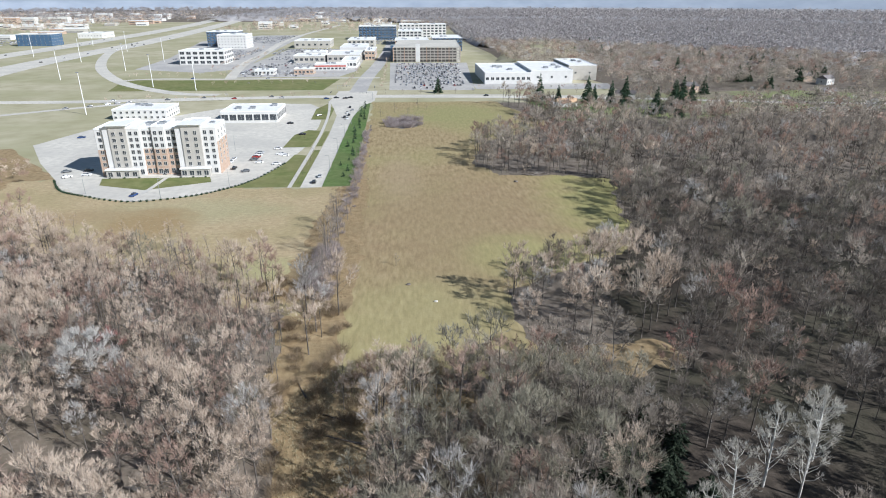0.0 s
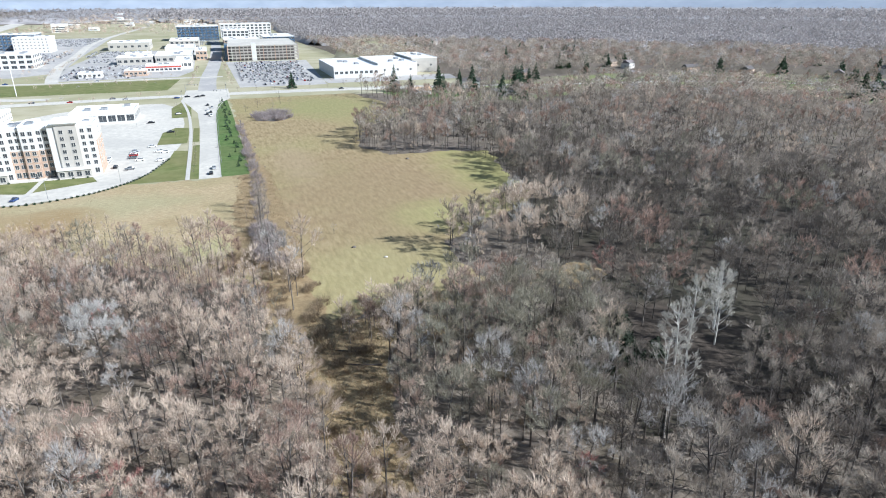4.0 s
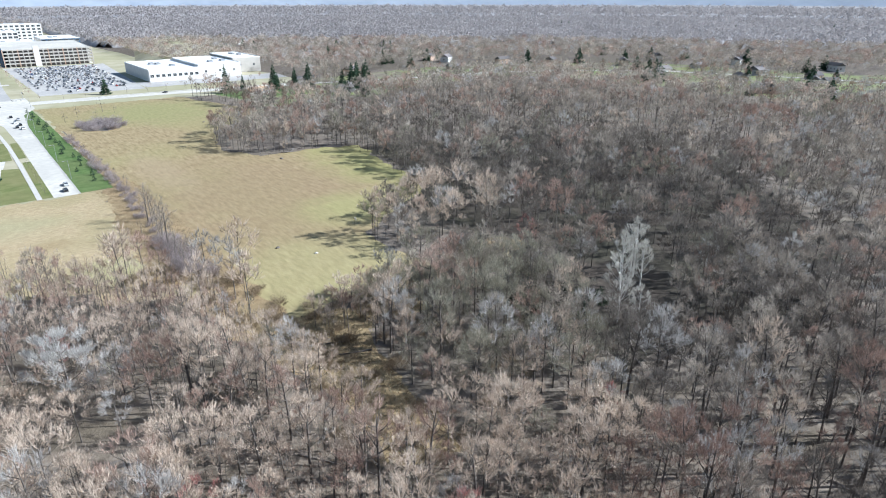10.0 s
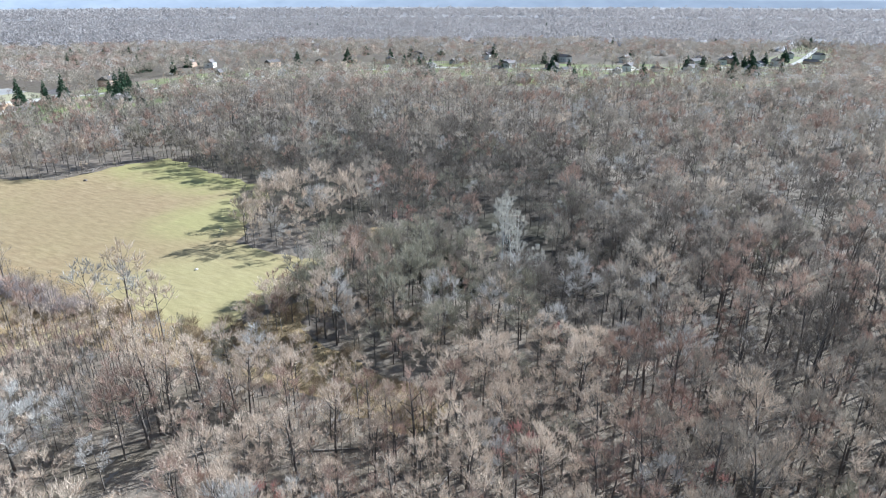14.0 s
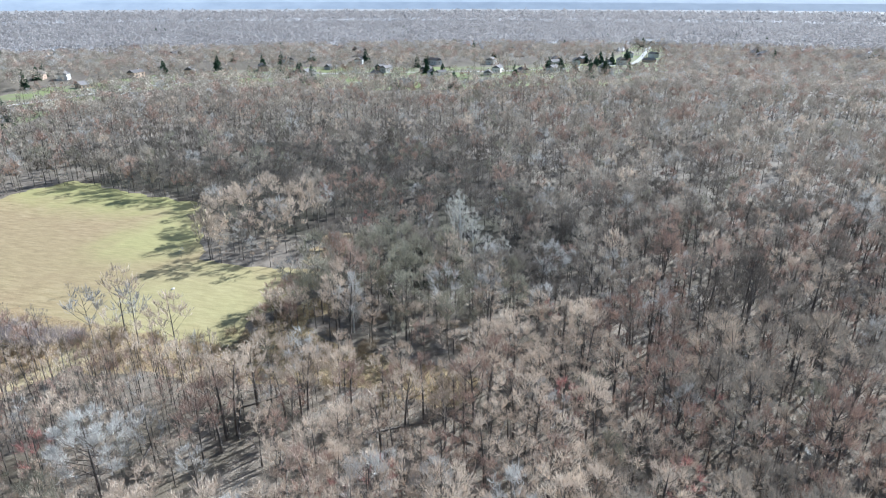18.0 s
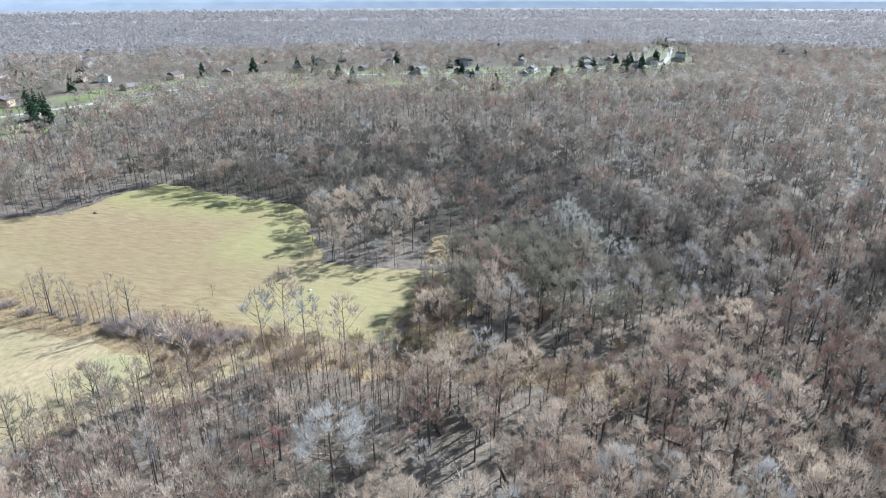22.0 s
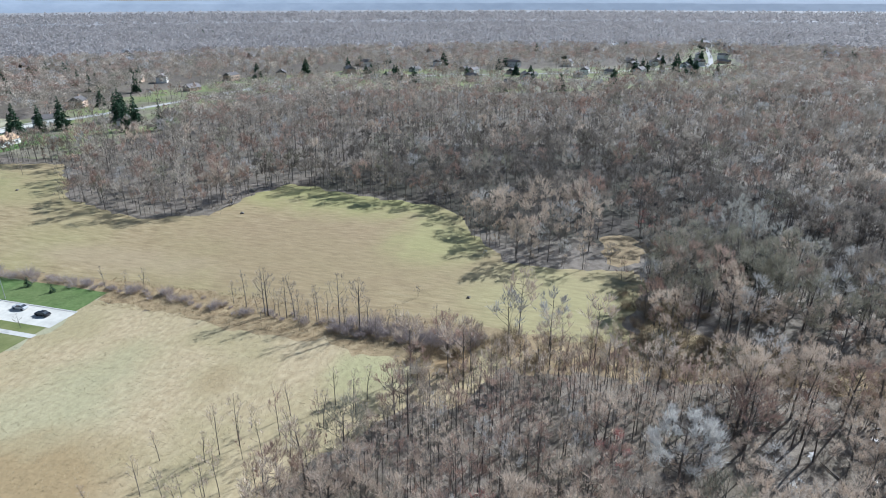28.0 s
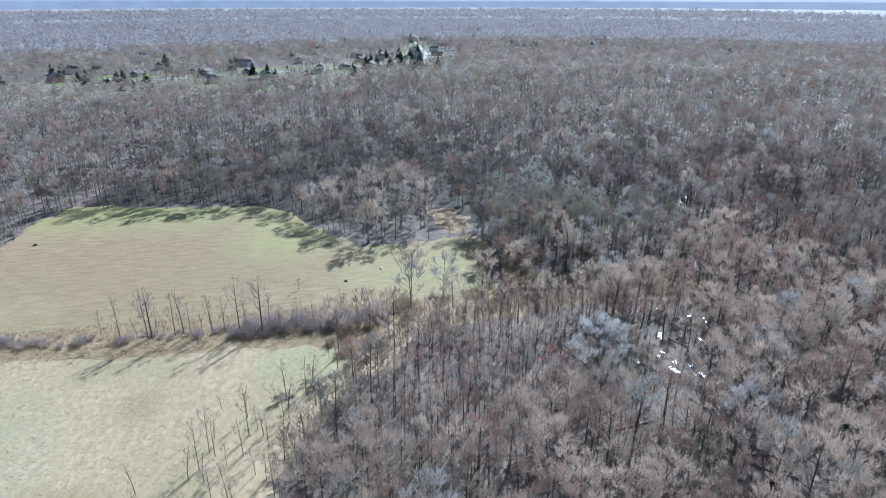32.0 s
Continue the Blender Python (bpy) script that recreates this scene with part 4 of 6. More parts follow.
road("sidewalk_east", [(-41.2, 282), (-41.2, 400), (-40.3, 470), (-34, 522)], 0.5, M_KERB, "concrete kerb of the boulevard", 0.14)
road("sidewalk_hotel", [(-122, 266), (-120, 283), (-119, 304)], 2.2, M_SIDEWALK, "concrete path to the hotel door", 0.13)
road("sidewalk_cross", [(-26, 572), (72, 569), (136, 560), (200, 552)], 3.0, M_SIDEWALK, "sidewalk along the cross road", 0.1)
M_WATER = material("pool_water", [(0.1, 0.09, 0.075), (0.17, 0.15, 0.125)], 0.3, 3, rough=0.3, spec=0.8, bump=0.05, bump_scale=1.5)
for k, (px, py, wide, deep_, count) in enumerate(((-62, 96, 13, 9, 10), (-48, 80, 10, 8, 6), (60, 26, 16, 14, 12), (112, 10, 18, 18, 12), (132, -22, 18, 12, 10), (-12, 0, 16, 8, 8))):
    rng = np.random.default_rng(40 + k)
    for q in range(count):
        cx, cy = (px + rng.normal() * wide * 0.6, py + rng.normal() * deep_ * 0.6) if k or q else (-67.5, 96)
        a = np.linspace(0, 6.283, 26, endpoint=False)
        rr = rng.uniform(0.4, 1.2) * (1 + 0.45 * np.sin(2 * a + q) + 0.35 * np.sin(5 * a + 2 * q) + 0.15 * np.sin(9 * a + 3 * q))
        sheet("water_pool", [(cx + 1.2 * r * math.cos(t), cy + 0.7 * r * math.sin(t)) for r, t in zip(rr, a)], 0.02 + 0.004 * q, M_WATER, "shallow pool of still water on the woodland floor", "water")
sheet("water_pond", [(-14, 424), (-4, 419), (6, 424), (8, 440), (2, 452), (-10, 450), (-16, 438)], 0.06, M_WATER, "small dark pond ringed by brush at the field's end", "pond", 0.8, seed=8)


# ---- buildings ----
M_CORNICE = material("white_cornice", [(0.74, 0.74, 0.72), (0.82, 0.82, 0.8)], 0.6, 4)
M_FRAME = material("window_frames", [(0.5, 0.49, 0.46), (0.6, 0.59, 0.56)], 0.9, 3)
M_METAL = material("grey_metal", [(0.35, 0.36, 0.37), (0.45, 0.46, 0.47)], 1.0, 3, rough=0.45, metal=0.6)
M_BLUEWALL = material("blue_glazing", [(0.05, 0.1, 0.18), (0.09, 0.16, 0.26)], 0.2, 3, rough=0.15, spec=0.6)
M_REDROOF = material("red_sign_band", [(0.45, 0.08, 0.06), (0.55, 0.12, 0.09)], 0.5, 3)
M_SHINGLE = material("grey_shingles", [(0.13, 0.12, 0.12), (0.22, 0.2, 0.19)], 0.8, 5, per_object=0.35)
M_SIDING = material("house_siding", [(0.55, 0.53, 0.49), (0.74, 0.72, 0.68)], 0.5, 4, per_object=0.35)
M_TILE = material("tan_roof", [(0.5, 0.33, 0.2), (0.6, 0.42, 0.27)], 0.8, 5)
PANE = {}


def window(parent, x, y, z, w, h, facing, frame_mat=None):
    """A framed window set on a wall. facing: the wall's outward turn in degrees (0: towards -y)."""
    key = (round(w, 2), round(h, 2))
    if key not in PANE:
        b = box(-w / 2, -0.06, -h / 2, w / 2, 0.1, h / 2)
        me = bpy.data.meshes.new("window")
        b.to_mesh(me), b.free()
        me.materials.append(M_DARKGLASS)
        b = bmesh.new()
        t = 0.09
        for x0, z0, x1, z1 in ((-w / 2 - t, -h / 2 - t, -w / 2, h / 2 + t), (w / 2, -h / 2 - t, w / 2 + t, h / 2 + t), (-w / 2, h / 2, w / 2, h / 2 + t), (-w / 2, -h / 2 - t * 1.5, w / 2, -h / 2), (-0.04, -h / 2, 0.04, h / 2)):
            add_box(b, x0, -0.12, z0, x1, 0.1, z1)
        mf = bpy.data.meshes.new("window_frame")
        b.to_mesh(mf), b.free()
        mf.materials.append(frame_mat or M_FRAME)
        PANE[key] = me, mf
    me, mf = PANE[key]
    ob = put("window", me, parent, pose(x, y, z, 0, 0, facing))
    put("window_frame", mf, ob)
    return ob


def parapet_roof(parent, x0, y0, x1, y1, z, mat=None, lip=0.7):
    """A flat roof with its parapet."""
    bm = box(x0 + 0.3, y0 + 0.3, z - 0.25, x1 - 0.3, y1 - 0.3, z + 0.05)
    roof = part("roof", bm, mat or M_ROOF, parent, "white flat roof")
    bm = bmesh.new()
    for a, b, c, d in ((x0 - 0.12, y0 - 0.12, x1 + 0.12, y0 + 0.3), (x0 - 0.12, y1 - 0.3, x1 + 0.12, y1 + 0.12), (x0 - 0.12, y0 + 0.3, x0 + 0.3, y1 - 0.3), (x1 - 0.3, y0 + 0.3, x1 + 0.12, y1 - 0.3)):
        add_box(bm, a, b, z - 0.3, c, d, z + lip)
    part("parapet", bm, M_CORNICE, roof)
    return roof


def hotel():
    h = tagged(new("hotel"), "seven-storey white, grey and tan hotel beside the meadow", "hotel")
    h.matrix_basis = pose(-151.5, 308, 0, 0, 0, 1.5)
    G, S = 4.0, 3.05
    top = G + 6 * S + 0.5
    # x from, x to, front shift, height above roof, upper and lower wall
    bays = [(0, 4, 0.0, 0.3, M_WHITE, M_TAN), (4, 7, -0.9, 1.2, M_WHITE, M_WHITE), (7, 15, -1.4, 1.6, M_GREYWALL, M_GREYWALL), (15, 21, -0.3, 0.6, M_WHITE, M_WHITE), (21, 26.5, 1.2, 0.0, M_WHITE, M_TAN),
            (26.5, 32.5, 0.2, 1.3, M_WHITE, M_TAN), (32.5, 38, 1.2, 0.0, M_WHITE, M_TAN), (38, 41, -0.9, 1.2, M_WHITE, M_WHITE), (41, 50, -1.4, 1.6, M_GREYWALL, M_GREYWALL), (50, 57, 0.0, 0.6, M_WHITE, M_WHITE)]
    split = G + 3 * S
    for x0, x1, dy, up, hi, lo in bays:
        z = top + up
        wall = part("wall", box(x0, dy, split if hi is not lo else 0, x1, 19 - 0.4 * dy, z), hi, h)
        if hi is not lo:
            part("wall", box(x0 + 0.02, dy + 0.02, 0, x1 - 0.02, 19 - 0.4 * dy, split), lo, h, "tan brick lower wall")
        parapet_roof(h, x0, dy, x1, 19 - 0.4 * dy, z, lip=0.6)
        if up > 1.4:
            part("roof_slab", box(x0 - 1.1, dy - 1.2, z + 0.62, x1 + 1.1, 9, z + 0.95), M_CORNICE, h, "thin overhanging roof slab")
        wide = x1 - x0
        cols = [x0 + wide / 2] if wide < 4.5 else [x0 + wide * 0.27, x0 + wide * 0.73]
        if wide > 3.5:
            for fl in range(1, 7):
                for cx in cols:
                    window(h, cx, dy - 0.02, G + (fl - 1) * S + 1.75, 1.5, 1.75, 0)
                    window(h, cx, 19.02 - 0.4 * dy, G + (fl - 1) * S + 1.75, 1.5, 1.75, 180)
            for cx in cols:
                window(h, cx, dy - 0.02, 1.9, 1.8, 2.3, 0)
    # east end: white above, tan brick below
    part("wall", box(57, 0.6, 0, 57.4, 18.4, split + S), M_TAN, h, "tan brick gable")
    part("wall", box(57, 0.6, split + S, 57.35, 18.4, top + 0.2), M_WHITE, h)
    part("wall", box(-0.35, 0.6, 0, 0, 18.4, top), M_WHITE, h)
    for fl in range(1, 7):
        for cy in (3.5, 9.5, 15.5):
            window(h, 57.42, cy, G + (fl - 1) * S + 1.75, 1.4, 1.7, 90)
            window(h, -0.37, cy, G + (fl - 1) * S + 1.75, 1.4, 1.7, -90)
    # one-storey porches under the grey towers
    for x0, x1 in ((3.5, 19), (39, 53)):
        porch = part("porch", box(x0, -4.2, 0, x1, -1.45, 3.6), M_GREYWALL, h, "one-storey porch with a white cornice")
        part("cornice", box(x0 - 0.4, -4.7, 3.6, x1 + 0.4, -1.45, 4.3, 0.08), M_CORNICE, porch)
        for k in range(4):
            window(porch, x0 + (x1 - x0) * (k + 0.5) / 4, -4.22, 1.8, 2.0, 2.2, 0)
    # roof plant
    for x, y, w, d, z in ((10, 9, 5, 4, 2.2), (24, 11, 6, 4, 1.6), (30, 8, 3, 3, 2.4), (45, 10, 6, 5, 2.0), (53, 12, 2.5, 2.5, 1.4)):
        part("roof_unit", box(x - w / 2, y - d / 2, top + 0.1, x + w / 2, y + d / 2, top + z, 0.08), M_METAL, h, "grey rooftop air unit")
    for x in (17.8, 29.5, 36):
        part("door", box(x - 0.9, 0.15 if x > 20 else -0.45, 0, x + 0.9, 1.3, 2.4), M_DARKGLASS, h, "dark glass entrance door")


hotel()


def block(name, x0, y0, x1, y1, h, wall_mat, label, category, rows=1, cols=6, band=None, turn=0.0, win=(1.6, 1.4), roof=None, sides=True):
    """A flat-roofed building with windows in rows on the sides in view."""
    ob = tagged(new(name), label, category)
    ob.matrix_basis = pose(x0, y0, 0, 0, 0, turn)
    w, d = x1 - x0, y1 - y0
    part("wall", box(0, 0, 0, w, d, h), wall_mat, ob)
    parapet_roof(ob, 0, 0, w, d, h, roof, 0.6)
    if band:
        part("sign_band", box(-0.15, -0.25, h * 0.62, w + 0.15, -0.002, h * 0.82), band, ob)
    for r in range(rows):
        z = h * (r + 0.5) / rows if not band else h * 0.32
        for c in range(cols):
            window(ob, w * (c + 0.5) / cols, -0.02, z, min(win[0], w / cols * 0.8), win[1], 0)
        if sides:
            k = max(1, int(cols * d / w))
            for c in range(k):
                window(ob, w + 0.02, d * (c + 0.5) / k, z, min(win[0], d / k * 0.8), win[1], 90)
    rng = random.Random(int(x0 * 7 + y0))
    for _ in range(3):
        ux, uy = rng.uniform(0.15, 0.8) * w, rng.uniform(0.2, 0.75) * d
        part("roof_unit", box(ux, uy, h, ux + w * 0.07 + 1, uy + d * 0.07 + 1, h + 1.6, 0.1), M_METAL, ob, "grey rooftop air unit")
    return ob


block("annex_building", -131, 446, -92, 480, 7.5, M_WHITE, "low white building with a dark glazed front behind the hotel", "building", 1, 7, win=(4.5, 4.0))
block("brick_hotel", -212, 462, -174, 490, 7, M_WHITE, "white-roofed low hotel beyond the car park", "hotel", 2, 9)
block("white_office", -294, 856, -236, 900, 17, M_WHITE, "white office building with dark recessed windows", "office", 3, 7, win=(5.5, 3.2))
block("glass_office", -352, 1180, -300, 1230, 24, M_BLUEWALL, "blue glazed office block", "office", 5, 8, win=(4, 2.6))
block("white_hotel", -318, 1120, -270, 1170, 22, M_WHITE, "white hotel block with a red roof sign", "hotel", 5, 9, band=None)
block("red_shop", -110, 777, -73, 800, 7, M_WHITE, "low shop with a red band under a white roof", "shop", 1, 8, band=M_REDROOF, win=(3, 2))
block("grey_shop", -150, 868, -109, 905, 9, M_GREYWALL, "grey flat-roofed shop by the car park", "shop", 1, 6, win=(4, 3))
block("long_shop", -106, 872, -62, 940, 10, M_GREYWALL, "long grey shop building with pale roof", "shop", 1, 6, win=(4, 3))
block("tan_shop", -80, 800, -62, 860, 9, M_WHITE, "pale shop building on the main street", "shop", 1, 4, win=(3, 3))
block("small_shop", -150, 960, -118, 985, 7, M_WHITE, "small white-roofed shop by the road", "shop", 1, 5, win=(3, 2))
block("store_row", -100, 985, -60, 1060, 11, M_WHITE, "white store row with flat roof", "shop", 1, 6, win=(4, 3))
block("store_far", -100, 1120, -55, 1200, 13, M_GREYWALL, "large grey flat-roofed department store", "shop", 2, 6, win=(4, 3))
block("north_office", -95, 1330, -20, 1390, 26, M_BLUEWALL, "blue and white office block at the end of the street", "office", 5, 10, win=(5, 3))
block("north_wing", -15, 1180, 28, 1260, 24, M_WHITE, "white office wing with blue windows", "office", 5, 6, win=(5, 3))
block("white_store", 78, 640, 125, 735, 11, M_WHITE, "long low white building with a flat bright roof", "store", 1, 9, win=(3, 2.5))
block("white_store_hall", 125, 642, 168, 730, 13, M_WHITE, "white hall of the store with blank walls", "store", 1, 3, win=(2, 2))
block("tilted_hall", 170, 668, 200, 740, 15, M_GREYWALL, "grey-sided hall beside the white store", "store", 1, 2, win=(2, 2))


block("office_wing_east", -15, 1395, 85, 1440, 27, M_WHITE, "white office wing with blue glazing", "office", 5, 12, win=(5, 3))
block("court_shop", -58, 905, -44, 975, 12, M_TAN, "tan brick shop on the main street", "shop", 2, 3, win=(3, 2.5))
block("plaza_block", -18, 1040, 36, 1110, 17, M_TAN, "brick block beside the garage", "office", 4, 8, win=(4, 2.4))
block("plaza_tower", 42, 1050, 90, 1130, 20, M_BLUEWALL, "dark blue glazed block behind the garage", "office", 4, 7, win=(5, 2.8))
block("cinema", -190, 1120, -130, 1180, 12, M_GREYWALL, "grey cinema building by the car park", "cinema", 1, 6, win=(4, 3))
block("cafe", -172, 735, -150, 752, 5, M_WHITE, "small white cafe in the car park", "cafe", 1, 5, win=(2.5, 2))
block("bank_branch", -128, 736, -106, 754, 6, M_TAN, "small tan bank by the access road", "bank", 1, 5, win=(2.5, 2))


def garage():
    g = tagged(new("parking_garage"), "five-deck concrete and brick parking garage with open sides", "garage")
    g.matrix_basis = pose(-18, 873, 0, 0, 0, -2)
    w, d, n, s = 90, 150, 5, 3.7
    for k in range(n + 1):
        part("deck", box(0, 0, k * s, w, d, k * s + 0.5) if k else box(0, 0, 0, w, d, 0.12), M_CONCRETE, g)
        if k:
            part("rail_wall", box(-0.1, -0.12, k * s - 0.4, w + 0.1, 0.15, k * s + 1.0), M_GREYWALL, g, "grey parapet band")
            part("rail_wall", box(w - 0.15, 0.15, k * s - 0.4, w + 0.12, d, k * s + 1.0), M_GREYWALL, g)
    for c in range(19):
        x = w * c / 18
        part("pillar", box(x - 0.5, -0.3, 0, x + 0.5, 0.4, n * s + 1.0), M_GREYWALL if c % 3 else M_TAN, g)
    for c in range(9):
        part("pillar", box(w - 0.4, d * c / 8 - 0.5, 0, w + 0.3, d * c / 8 + 0.5, n * s), M_GREYWALL, g)
    # one dark block fills the decks behind the open sides
    part("core", box(4, 3, 0.2, w - 4, d - 4, n * s - 0.6), M_SHINGLE, g, "dark block filling the decks inside")
    part("stair_tower", box(30, -0.6, 0, 36, 6, n * s + 4), M_WHITE, g, "white stair tower")
    part("stair_tower", box(-4, 10, 0, 0, 40, n * s + 2), M_BLUEWALL, g, "blue glazed stair tower")


garage()
# bare embankment behind the store
bm = bmesh.new()
for i in range(24):
    for j in range(7):
        bm.verts.new((90 + 18 * j + 5 * i, 745 + 22 * i - 6 * j, 14 * math.sin(math.pi * j / 6) * math.sin(math.pi * (i + 0.5) / 24) ** 0.5))
bm.verts.ensure_lookup_table()
for i in range(23):
    for j in range(6):
        a = i * 7 + j
        bm.faces.new([bm.verts[q] for q in (a, a + 1, a + 8, a + 7)])
for f in bm.faces:
    f.smooth = True
tagged(part("embankment", bm, M_VERGE), "grassy embankment behind the white store", "bank", kind="structure")


# the town beyond: many plain blocks with window bands
def far_town():
    rng = random.Random(21)
    made = 0
    while made < 120:
        x, y = rng.uniform(-1700, 60), rng.uniform(1080, 3000)
        if -760 < x < -430 or (x > -430 and y < 1450) or (-260 < x < -170 and y < 2050) or (x > -120 and y < 1750):
            continue
        w, d, h = rng.uniform(20, 75), rng.uniform(15, 40), rng.choice((6, 7, 8, 9, 10, 12, 18))
        mat = rng.choice((M_WHITE, M_WHITE, M_TAN, M_GREYWALL, M_ROOF))
        ob = tagged(new("town_building"), "distant flat-roofed " + {"white_render": "white", "tan_brick": "tan brick", "grey_render": "grey", "white_roof_membrane": "bright white"}[mat.name] + " building in the town", "building", "buildings of the town")
        ob.matrix_basis = pose(x, y, 0, 0, 0, rng.uniform(-8, 8))
        part("wall", box(-w / 2, -d / 2, 0, w / 2, d / 2, h), mat, ob)
        part("roof", box(-w / 2 - 0.3, -d / 2 - 0.3, h, w / 2 + 0.3, d / 2 + 0.3, h + 0.8), M_ROOF, ob)
        for k in range(max(1, int(h / 5))):
            part("window_band", box(-w / 2 + 2, -d / 2 - 0.12, 1.5 + k * 4.5, w / 2 - 2, -d / 2 - 0.01, 3.4 + k * 4.5), M_DARKGLASS, ob)
        made += 1


far_town()
block("roadside_office", -720, 1060, -670, 1095, 18, M_WHITE, "white office block beyond the motorway", "office", 4, 8)
block("blue_office", -690, 1200, -630, 1240, 20, M_BLUEWALL, "dark blue glazed office beyond the motorway", "office", 4, 8)
block("motel", -900, 1150, -790, 1180, 11, M_TAN, "long tan motel beyond the motorway", "motel", 3, 12)
block("warehouse_row", -690, 1420, -560 - 80, 1480, 10, M_WHITE, "white warehouse beyond the motorway", "warehouse", 1, 8)


# ---- houses in the wooded suburb ----
def house(x, y, w, d, h, turn, wall_mat, roof_mat, label, glazed=True):
    ob = tagged(new("house"), label, "house", "houses among the trees")
    ob.matrix_basis = pose(x, y, 0, 0, 0, turn)
    part("wall", box(-w / 2, -d / 2, 0, w / 2, d / 2, h), wall_mat, ob)
    bm = bmesh.new()
    r, o = d * 0.32, 0.5
    pts = [(-w / 2 - o, -d / 2 - o, h), (w / 2 + o, -d / 2 - o, h), (w / 2 + o, d / 2 + o, h), (-w / 2 - o, d / 2 + o, h), (-w / 2 - o, 0, h + r), (w / 2 + o, 0, h + r)]
    v = [bm.verts.new(q) for q in pts]
    for f in ((0, 1, 5, 4), (2, 3, 4, 5), (0, 4, 3), (1, 2, 5), (3, 2, 1, 0)):
        bm.faces.new([v[q] for q in f])
    roof = part("roof", bm, roof_mat, ob)
    part("chimney", box(w * 0.2, -0.6, h, w * 0.2 + 1, 0.4, h + r + 1.2), M_TAN, roof, "brick chimney")
    for f, sgn in ((0, -1), (180, 1)) if glazed else ():
        for c in range(3):
            window(ob, w * (c - 1) * 0.3, sgn * (d / 2 + 0.02), h * 0.5, 1.4, 1.5, f)
    for sgn in (-1, 1) if glazed else ():
        window(ob, sgn * (w / 2 + 0.02), 0, h * 0.5, 1.4, 1.5, 90 * sgn)
    part("door", box(w * 0.14, -d / 2 - 0.08, 0, w * 0.14 + 1.0, -d / 2 + 0.05, 2.1), M_TILE, ob)


rng = random.Random(5)
KINDS = ((M_SIDING, M_SHINGLE, "pale sided house with a grey shingle roof among trees"), (M_WHITE, M_SHINGLE, "white house with a grey roof among trees"), (M_TAN, M_SHINGLE, "tan brick house with a dark roof among trees"))
for x, y in HOMES:
    wall_mat, roof_mat, text = rng.choice(KINDS)
    house(x, y, rng.uniform(12, 18), rng.uniform(8, 11), rng.choice((3.2, 5.6, 6.0)), rng.uniform(-30, 60), wall_mat, roof_mat, text, math.hypot(x, y) < 760)
house(128, 504, 17, 9, 3.4, 12, M_WHITE, M_TILE, "white bungalow with an orange-tan roof at the field's end")
house(207, 482, 13, 9, 3.6, 30, M_WHITE, M_SHINGLE, "white house with a grey roof under spruces")
sheet("yards_north", YARDS, 0.02, M_YARD, "tan and green yards by the cross road", "grass", 3, 10, 5)
sheet("suburb_ground", HAMLET, 0.02, M_YARD, "tan and green yards of the suburb", "grass", 5, 14, 4)
for k, (x, y) in enumerate(HOMES[:20]):
    if x < 800 and y < 600 and k != 17:
        g = random.Random(k)
        w, d = g.uniform(14, 26), g.uniform(12, 20)
        sheet("yard_lawn", [(x - 6 + w * math.cos(a) * g.uniform(0.7, 1.1), y - 3 + d * math.sin(a) * g.uniform(0.7, 1.1)) for a in np.linspace(0, 5.7, 10)], 0.03 + 0.004 * (k % 4), M_OLIVE, "green lawn round a house", "lawn", 1.0, 4, k)
sheet("yard_bungalow", [(108, 488), (160, 486), (165, 530), (100, 530)], 0.03, M_LAWN, "green yard round the bungalow", "lawn", 1, 4, 3)


# ---- trees that stand alone ----
M_TWIG_SILVER = material("silver_twigs", [(0.5, 0.48, 0.45), (0.62, 0.597, 0.56), (0.7, 0.675, 0.635)], 0.3, 3, island=0.25, thin=0.35)
M_TWIG_PURPLE = material("purple_brush_twigs", [(0.27, 0.225, 0.22), (0.4, 0.345, 0.33), (0.5, 0.44, 0.42)], 0.2, 3, island=0.3, thin=0.3)
M_BRUSH = material("rust_brush", [(0.2, 0.15, 0.1), (0.29, 0.225, 0.15), (0.36, 0.295, 0.2)], 0.2, 3, island=0.3, thin=0.3)
rng = np.random.default_rng(77)


def rows_at(spots, lo=0.9, hi=1.1):
    return [(x, y, rng.uniform(0, 6.28), s * rng.uniform(lo, hi)) for x, y, s in spots]


M_BARK_GREY = material("light_grey_bark", [(0.13, 0.11, 0.095), (0.21, 0.185, 0.16), (0.28, 0.25, 0.22)], 0.8, 4)
# the slender hedgerow trees between field and meadow
slim = [bare_tree(200 + i, 15 + i, 2.6 + 0.35 * i, 10, 560, 0.045, 0.24, 5, 0.06, 0.9, 0.28) for i in range(4)]
hedge = [(-24, 241, 0.72), (-27, 231, 0.78), (-28, 228, 1.05), (-28, 221, 0.91), (-28, 214, 0.78), (-29, 211, 0.81), (-28, 208, 0.91), (-29, 204, 0.98), (-30, 202, 1.05), (-30, 193, 0.72), (-30, 187, 0.72), (-31, 172, 0.78), (-29, 170, 0.81), (-25, 279, 0.60),
         (-25, 272, 0.62), (-26, 286, 0.55), (-25, 236, 0.95), (-26, 226, 1.0), (-27, 219, 0.95), (-26, 212, 1.0), (-28, 196, 0.9), (-29, 190, 0.9), (-28, 184, 0.8), (-28, 217, 0.65), (-27, 224, 0.68), (-30, 181, 0.65), (-28, 176, 0.72), (-27, 300, 0.50), (-28, 330, 0.55), (-26, 360, 0.50), (-27, 390, 0.55)]
hedge += [(-29 + 4.5 * math.sin(3.7 * k), 163 + 6.4 * k, 0.4 + 0.2 * abs(math.sin(1.9 * k))) for k in range(11)]
